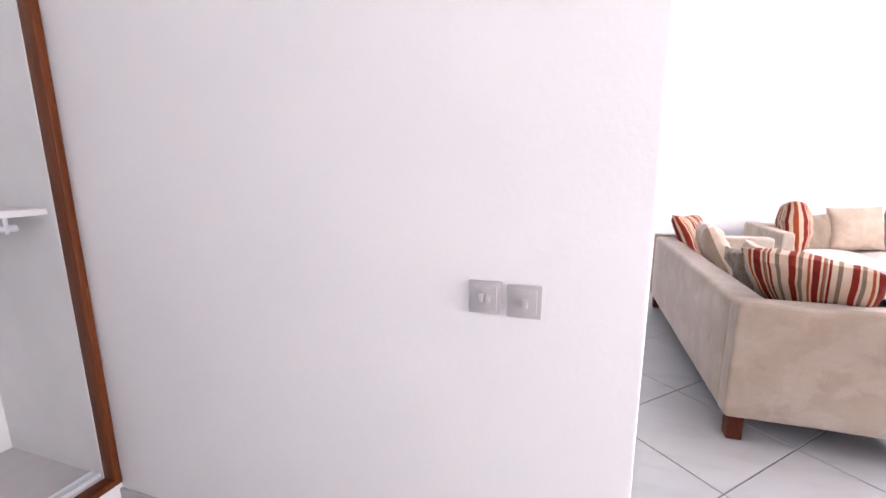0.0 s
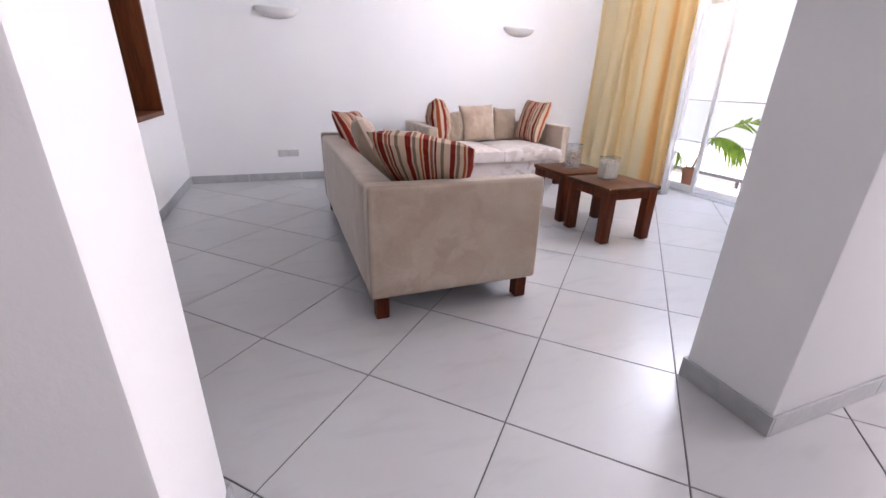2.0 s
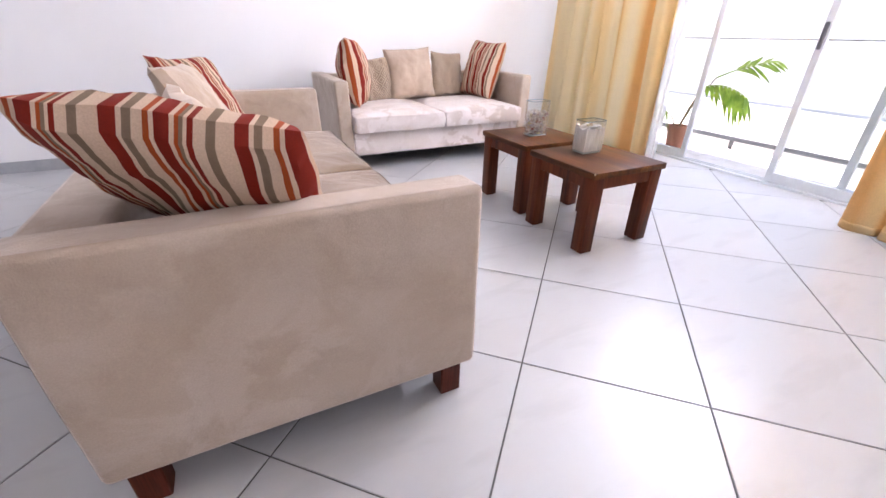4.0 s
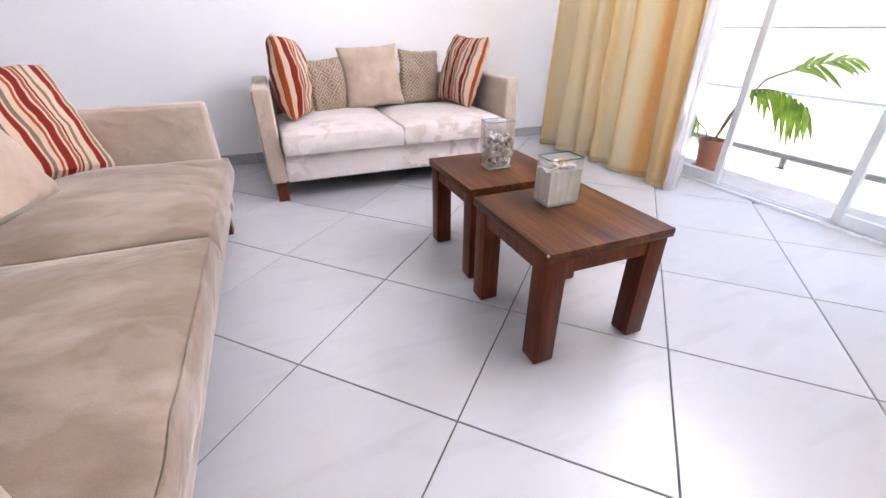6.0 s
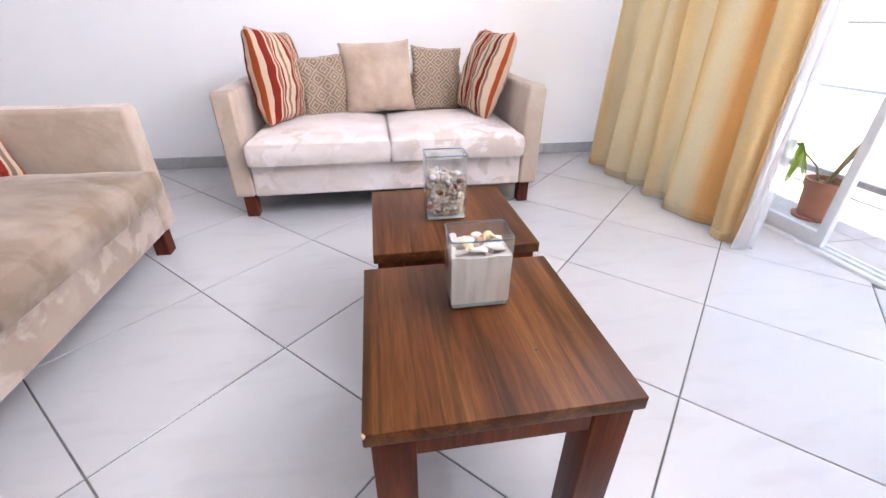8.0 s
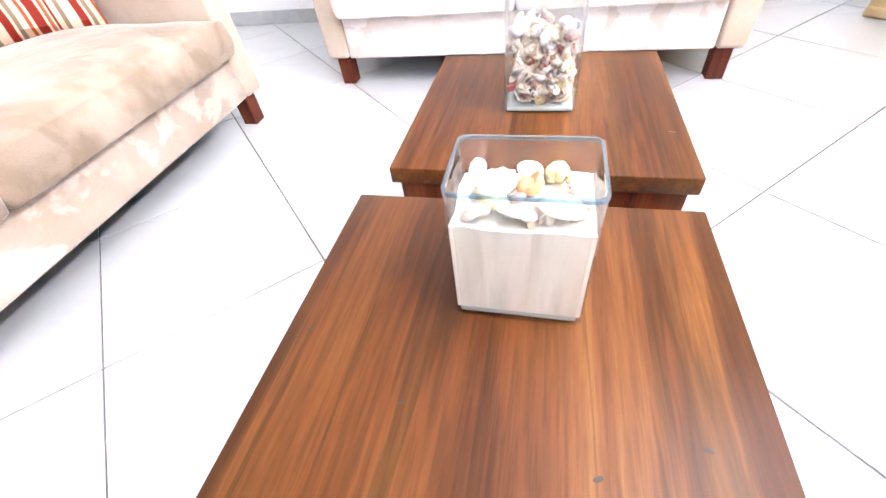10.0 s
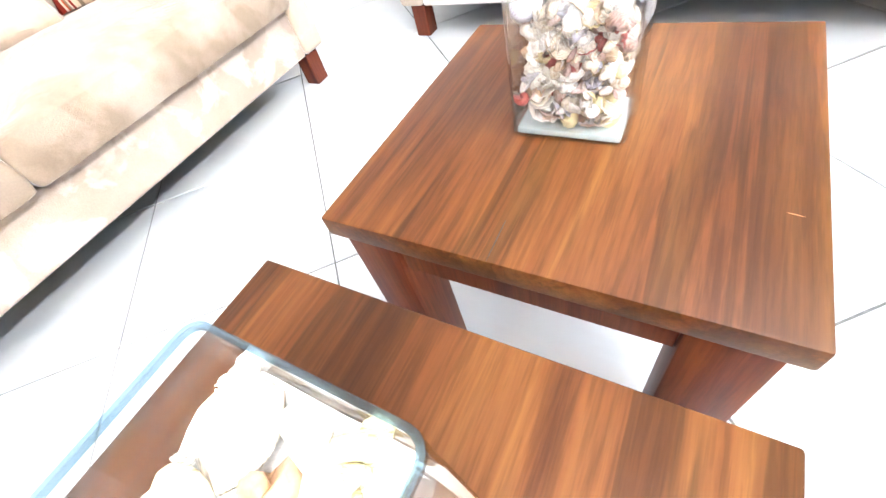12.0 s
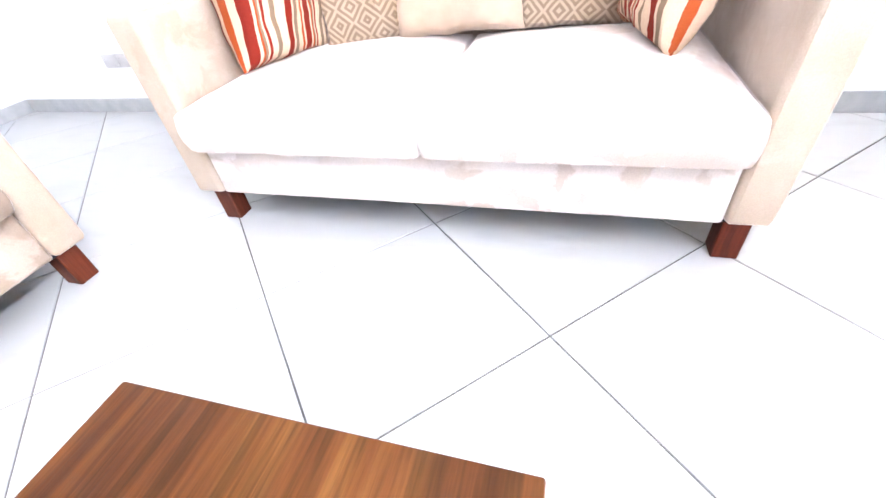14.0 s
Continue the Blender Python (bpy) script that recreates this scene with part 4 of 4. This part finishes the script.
# ---- switches and sockets ----
def plate(name, loc, rz, w, h, rockers, label, category):
    root = tagged(thing(name, loc, rz), label, category)
    part("plate", box(-w / 2, w / 2, -0.008, 0.0, -h / 2, h / 2, 0.003), PLASTIC, root)
    part("cover", box(-w / 2 + 0.012, w / 2 - 0.012, -0.0105, -0.007, -h / 2 + 0.011, h / 2 - 0.011, 0.0015), PLASTIC, root)
    for x, z, rw, rh in rockers:
        bm = box(x - rw / 2, x + rw / 2, -0.017, -0.009, z - rh / 2, z + rh / 2, 0.002)
        for v in bm.verts:
            if v.co.y < -0.013:
                v.co.y += 0.0035 * (v.co.z - z) / rh * 2
        part("rocker", bm, PLASTIC, root)
    return root


plate("light_switch", (0.015, -2.64, 1.068), 0, 0.084, 0.085, [(-0.009, 0, 0.013, 0.020), (0.008, 0, 0.013, 0.020)], "grey plastic double light switch", "light switch")
plate("light_switch", (0.112, -2.64, 1.065), 0, 0.084, 0.085, [(0.002, -0.003, 0.015, 0.021)], "grey plastic single light switch", "light switch")
plate("wall_socket", (0.11, -2.64, 0.385), 0, 0.146, 0.086, [(-0.05, 0.025, 0.012, 0.02), (0.05, 0.025, 0.012, 0.02)], "grey plastic double wall socket", "wall socket")
plate("wall_socket", (0.628, 2.37, 0.342), 0, 0.115, 0.083, [(-0.03, 0.02, 0.012, 0.018)], "grey plastic wall socket", "wall socket")
plate("wall_socket", (0.752, 2.37, 0.342), 0, 0.125, 0.083, [(-0.03, 0.02, 0.012, 0.018), (0.03, 0.02, 0.012, 0.018)], "grey plastic double wall socket", "wall socket")


# ---- palm ----
def pot(root, r0, r1, h):
    prof = [(0.0, 0.0), (r0, 0.0), (r1 * 0.97, h * 0.82), (r1 * 1.06, h * 0.82), (r1 * 1.08, h), (r1 * 0.95, h), (r1 * 0.93, h * 0.86), (0.0, h * 0.86)]
    bm = bmesh.new()
    n = 28
    rings = [[bm.verts.new((r * math.cos(2 * math.pi * i / n), r * math.sin(2 * math.pi * i / n), z)) for i in range(n)] for r, z in prof[1:-1]]
    for a, b in zip(rings, rings[1:]):
        for i in range(n):
            bm.faces.new((a[i], a[(i + 1) % n], b[(i + 1) % n], b[i]))
    bm.faces.new(rings[0][::-1])
    part("pot", bm, TERRACOTTA, root, "weathered terracotta pot")
    bm = bmesh.new()
    bmesh.ops.create_circle(bm, cap_ends=True, segments=n, radius=r1 * 0.95, matrix=Matrix.Translation((0, 0, h * 0.87)))
    part("soil", bm, SOIL, root, "dark soil")
    bm = bmesh.new()
    bmesh.ops.create_cone(bm, cap_ends=True, segments=n, radius1=r0 * 1.25, radius2=r0 * 1.4, depth=0.03, matrix=Matrix.Translation((0, 0, 0.0)))
    part("saucer", bm, TERRACOTTA, root)


def tube(points, radii, n=7):
    bm = bmesh.new()
    rings = []
    for k, (p, r) in enumerate(zip(points, radii)):
        d = (points[min(k + 1, len(points) - 1)] - points[max(k - 1, 0)]).normalized()
        q = d.to_track_quat("Z", "Y")
        rings.append([bm.verts.new(p + q @ Vector((r * math.cos(2 * math.pi * i / n), r * math.sin(2 * math.pi * i / n), 0))) for i in range(n)])
    for a, b in zip(rings, rings[1:]):
        for i in range(n):
            bm.faces.new((a[i], a[(i + 1) % n], b[(i + 1) % n], b[i]))
    return bm


def frond(root, base, tip, rise, leaflets, length, seed, droop=0.5, bare=0.38, wide=0.026, tilt=0.0, hang=0.0):
    """A feather palm frond: a curved stalk with drooping pointed leaflets."""
    rnd = random.Random(seed)
    base, tip = Vector(base), Vector(tip)
    curve = [base.lerp(tip, s) + Vector((0, 0, rise * 4 * s * (1 - s))) for s in [i / 14 for i in range(15)]]
    fr = part("frond", tube(curve, [0.007 * (1 - 0.75 * i / 14) for i in range(15)]), LEAF, root)
    for k in range(leaflets):
        s = bare + (1 - bare) * (k + 0.5) / leaflets
        i = min(13, int(s * 14))
        p = curve[i].lerp(curve[i + 1], s * 14 - i)
        along = (curve[i + 1] - curve[i]).normalized()
        for side in (-1, 1):
            out = along.cross(Vector((0, 0, 1))).normalized() * side
            out = (out + Vector((0, 0, tilt * side))).normalized()
            ln = length * (1 - 0.5 * abs(s - 0.6) / 0.4) * rnd.uniform(0.8, 1.1)
            d0 = (out * (0.75 - 0.5 * hang) + along * 0.65 + Vector((0, 0, rnd.uniform(-0.2, 0.25) - hang))).normalized()
            bm = bmesh.new()
            prev = None
            up = Vector((0, 0, 1))
            wv = along.cross(d0).cross(d0).normalized()
            for j in range(8):
                f = j / 7
                c = p + d0 * ln * f - up * droop * ln * f * f
                hw = wide * math.sin(math.pi * min(1.0, 0.12 + f * 0.9)) ** 0.8 * (1 - 0.15 * f) + 0.0006
                a, m_, b = bm.verts.new(c - wv * hw), bm.verts.new(c - up * 0.004), bm.verts.new(c + wv * hw)
                if prev:
                    bm.faces.new((prev[0], prev[1], m_, a))
                    bm.faces.new((prev[1], prev[2], b, m_))
                prev = (a, m_, b)
            part("leaflet", bm, LEAF, fr)
    return fr


palm = tagged(thing("potted_palm", (5.84, 0.77, -0.015)), "green feather palm in a terracotta pot on the balcony", "potted plant")
pot(palm, 0.078, 0.104, 0.25)
part("stem", tube([Vector((0, 0, 0.21)), Vector((0.02, -0.05, 0.44)), Vector((0.0, -0.15, 0.66))], [0.013, 0.009, 0.006]), BARK, palm)
part("stem", tube([Vector((0.01, 0.01, 0.21)), Vector((0.02, -0.09, 0.50)), Vector((0.0, -0.26, 0.76))], [0.011, 0.008, 0.005]), BARK, palm)
part("stem", tube([Vector((-0.02, 0.02, 0.21)), Vector((-0.07, 0.05, 0.33)), Vector((-0.13, 0.16, 0.43))], [0.008, 0.006, 0.005]), BARK, palm)
frond(palm, (0.0, -0.15, 0.66), (0.0, -0.62, 0.60), 0.06, 10, 0.33, 2, 0.45, 0.03, 0.020, 0.1, 0.75)
frond(palm, (0.0, -0.26, 0.76), (0.02, -0.78, 0.93), 0.03, 9, 0.22, 1, 0.15, 0.30, 0.017, 0.7, 0.1)
for k, (dx, dy) in enumerate(((0.0, 0.12), (-0.05, -0.10), (-0.12, 0.02))):
    frond(palm, (-0.13, 0.16, 0.43), (-0.13 + dx, 0.16 + dy, 0.37), 0.05, 7, 0.19, 3 + k, 0.6, 0.1, 0.008, 0.0, 0.65)

# ---- floor tiles, each a piece of its own ----
S = 0.63
GAP = 0.0030


def clipped(poly, axis, limit, sign):
    out = []
    for k in range(len(poly)):
        a, b = poly[k], poly[(k + 1) % len(poly)]
        da, db = sign * (limit - a[axis]), sign * (limit - b[axis])
        if da >= 0:
            out.append(a)
        if (da >= 0) != (db >= 0):
            f = da / (da - db)
            out.append((a[0] + (b[0] - a[0]) * f, a[1] + (b[1] - a[1]) * f))
    return out


def slab_mesh(poly, top=0.0, deep=0.004, bevel=0.0012):
    bm = bmesh.new()
    c = Vector((sum(p[0] for p in poly) / len(poly), sum(p[1] for p in poly) / len(poly), 0))
    lo = [bm.verts.new((p[0], p[1], top - deep)) for p in poly]
    mid = [bm.verts.new((p[0], p[1], top - bevel)) for p in poly]
    hi = []
    for p in poly:
        d = (c - Vector((p[0], p[1], 0))).normalized() * bevel * 1.4
        hi.append(bm.verts.new((p[0] + d.x, p[1] + d.y, top)))
    n = len(poly)
    for a, b in ((lo, mid), (mid, hi)):
        for k in range(n):
            bm.faces.new((a[k], a[(k + 1) % n], b[(k + 1) % n], b[k]))
    bm.faces.new(hi)
    return bm


floor_ob = bpy.data.objects["floor"]
R2 = math.sqrt(0.5)
X0, X1, Y0, Y1 = -2.6, 5.385, -4.8, 2.37
half = S / 2 - GAP
corner = [(half, -half), (half, half), (-half, half), (-half, -half)]
square = [((i + j) * R2, (j - i) * R2) for i, j in corner]
shared = None
for i in range(-10, 16):
    for j in range(-12, 16):
        cx, cy = (i + j + 1) * R2 * S, (j - i) * R2 * S
        poly = [(cx + p[0], cy + p[1]) for p in square]
        inside = all(X0 <= p[0] <= X1 and Y0 <= p[1] <= Y1 for p in poly)
        if inside:
            if shared is None:
                first = part("floor_tile", slab_mesh(square), TILE, floor_ob, m=pose(cx, cy, 0), smooth=False)
                shared = first.data
            else:
                ob = new("floor_tile", shared)
                ob.parent = floor_ob
                ob.matrix_basis = pose(cx, cy, 0)
            continue
        for axis, limit, sign in ((0, X1, 1), (0, X0, -1), (1, Y1, 1), (1, Y0, -1)):
            poly = clipped(poly, axis, limit, sign) if len(poly) > 2 else poly
        if len(poly) < 3:
            continue
        area = abs(sum(a[0] * b[1] - b[0] * a[1] for a, b in zip(poly, poly[1:] + poly[:1]))) / 2
        if area < 0.004:
            continue
        part("floor_tile", slab_mesh([(p[0] - cx, p[1] - cy) for p in poly]), TILE, floor_ob, m=pose(cx, cy, 0), smooth=False)

# balcony tiles
slab = bpy.data.objects["balcony_floor"]
bt = [(0.148, -0.148), (0.148, 0.148), (-0.148, 0.148), (-0.148, -0.148)]
shared = None
for i in range(4):
    for j in range(20):
        c = (5.66 + 0.30 * i, -3.9 + 0.30 * j)
        if c[0] > 6.6:
            continue
        if shared is None:
            shared = part("balcony_tile", slab_mesh(bt, 0.012, 0.012), BALCONY, slab, m=pose(c[0], c[1], -0.03), smooth=False).data
        else:
            ob = new("balcony_tile", shared)
            ob.parent = slab
            ob.matrix_basis = pose(c[0], c[1], -0.03)
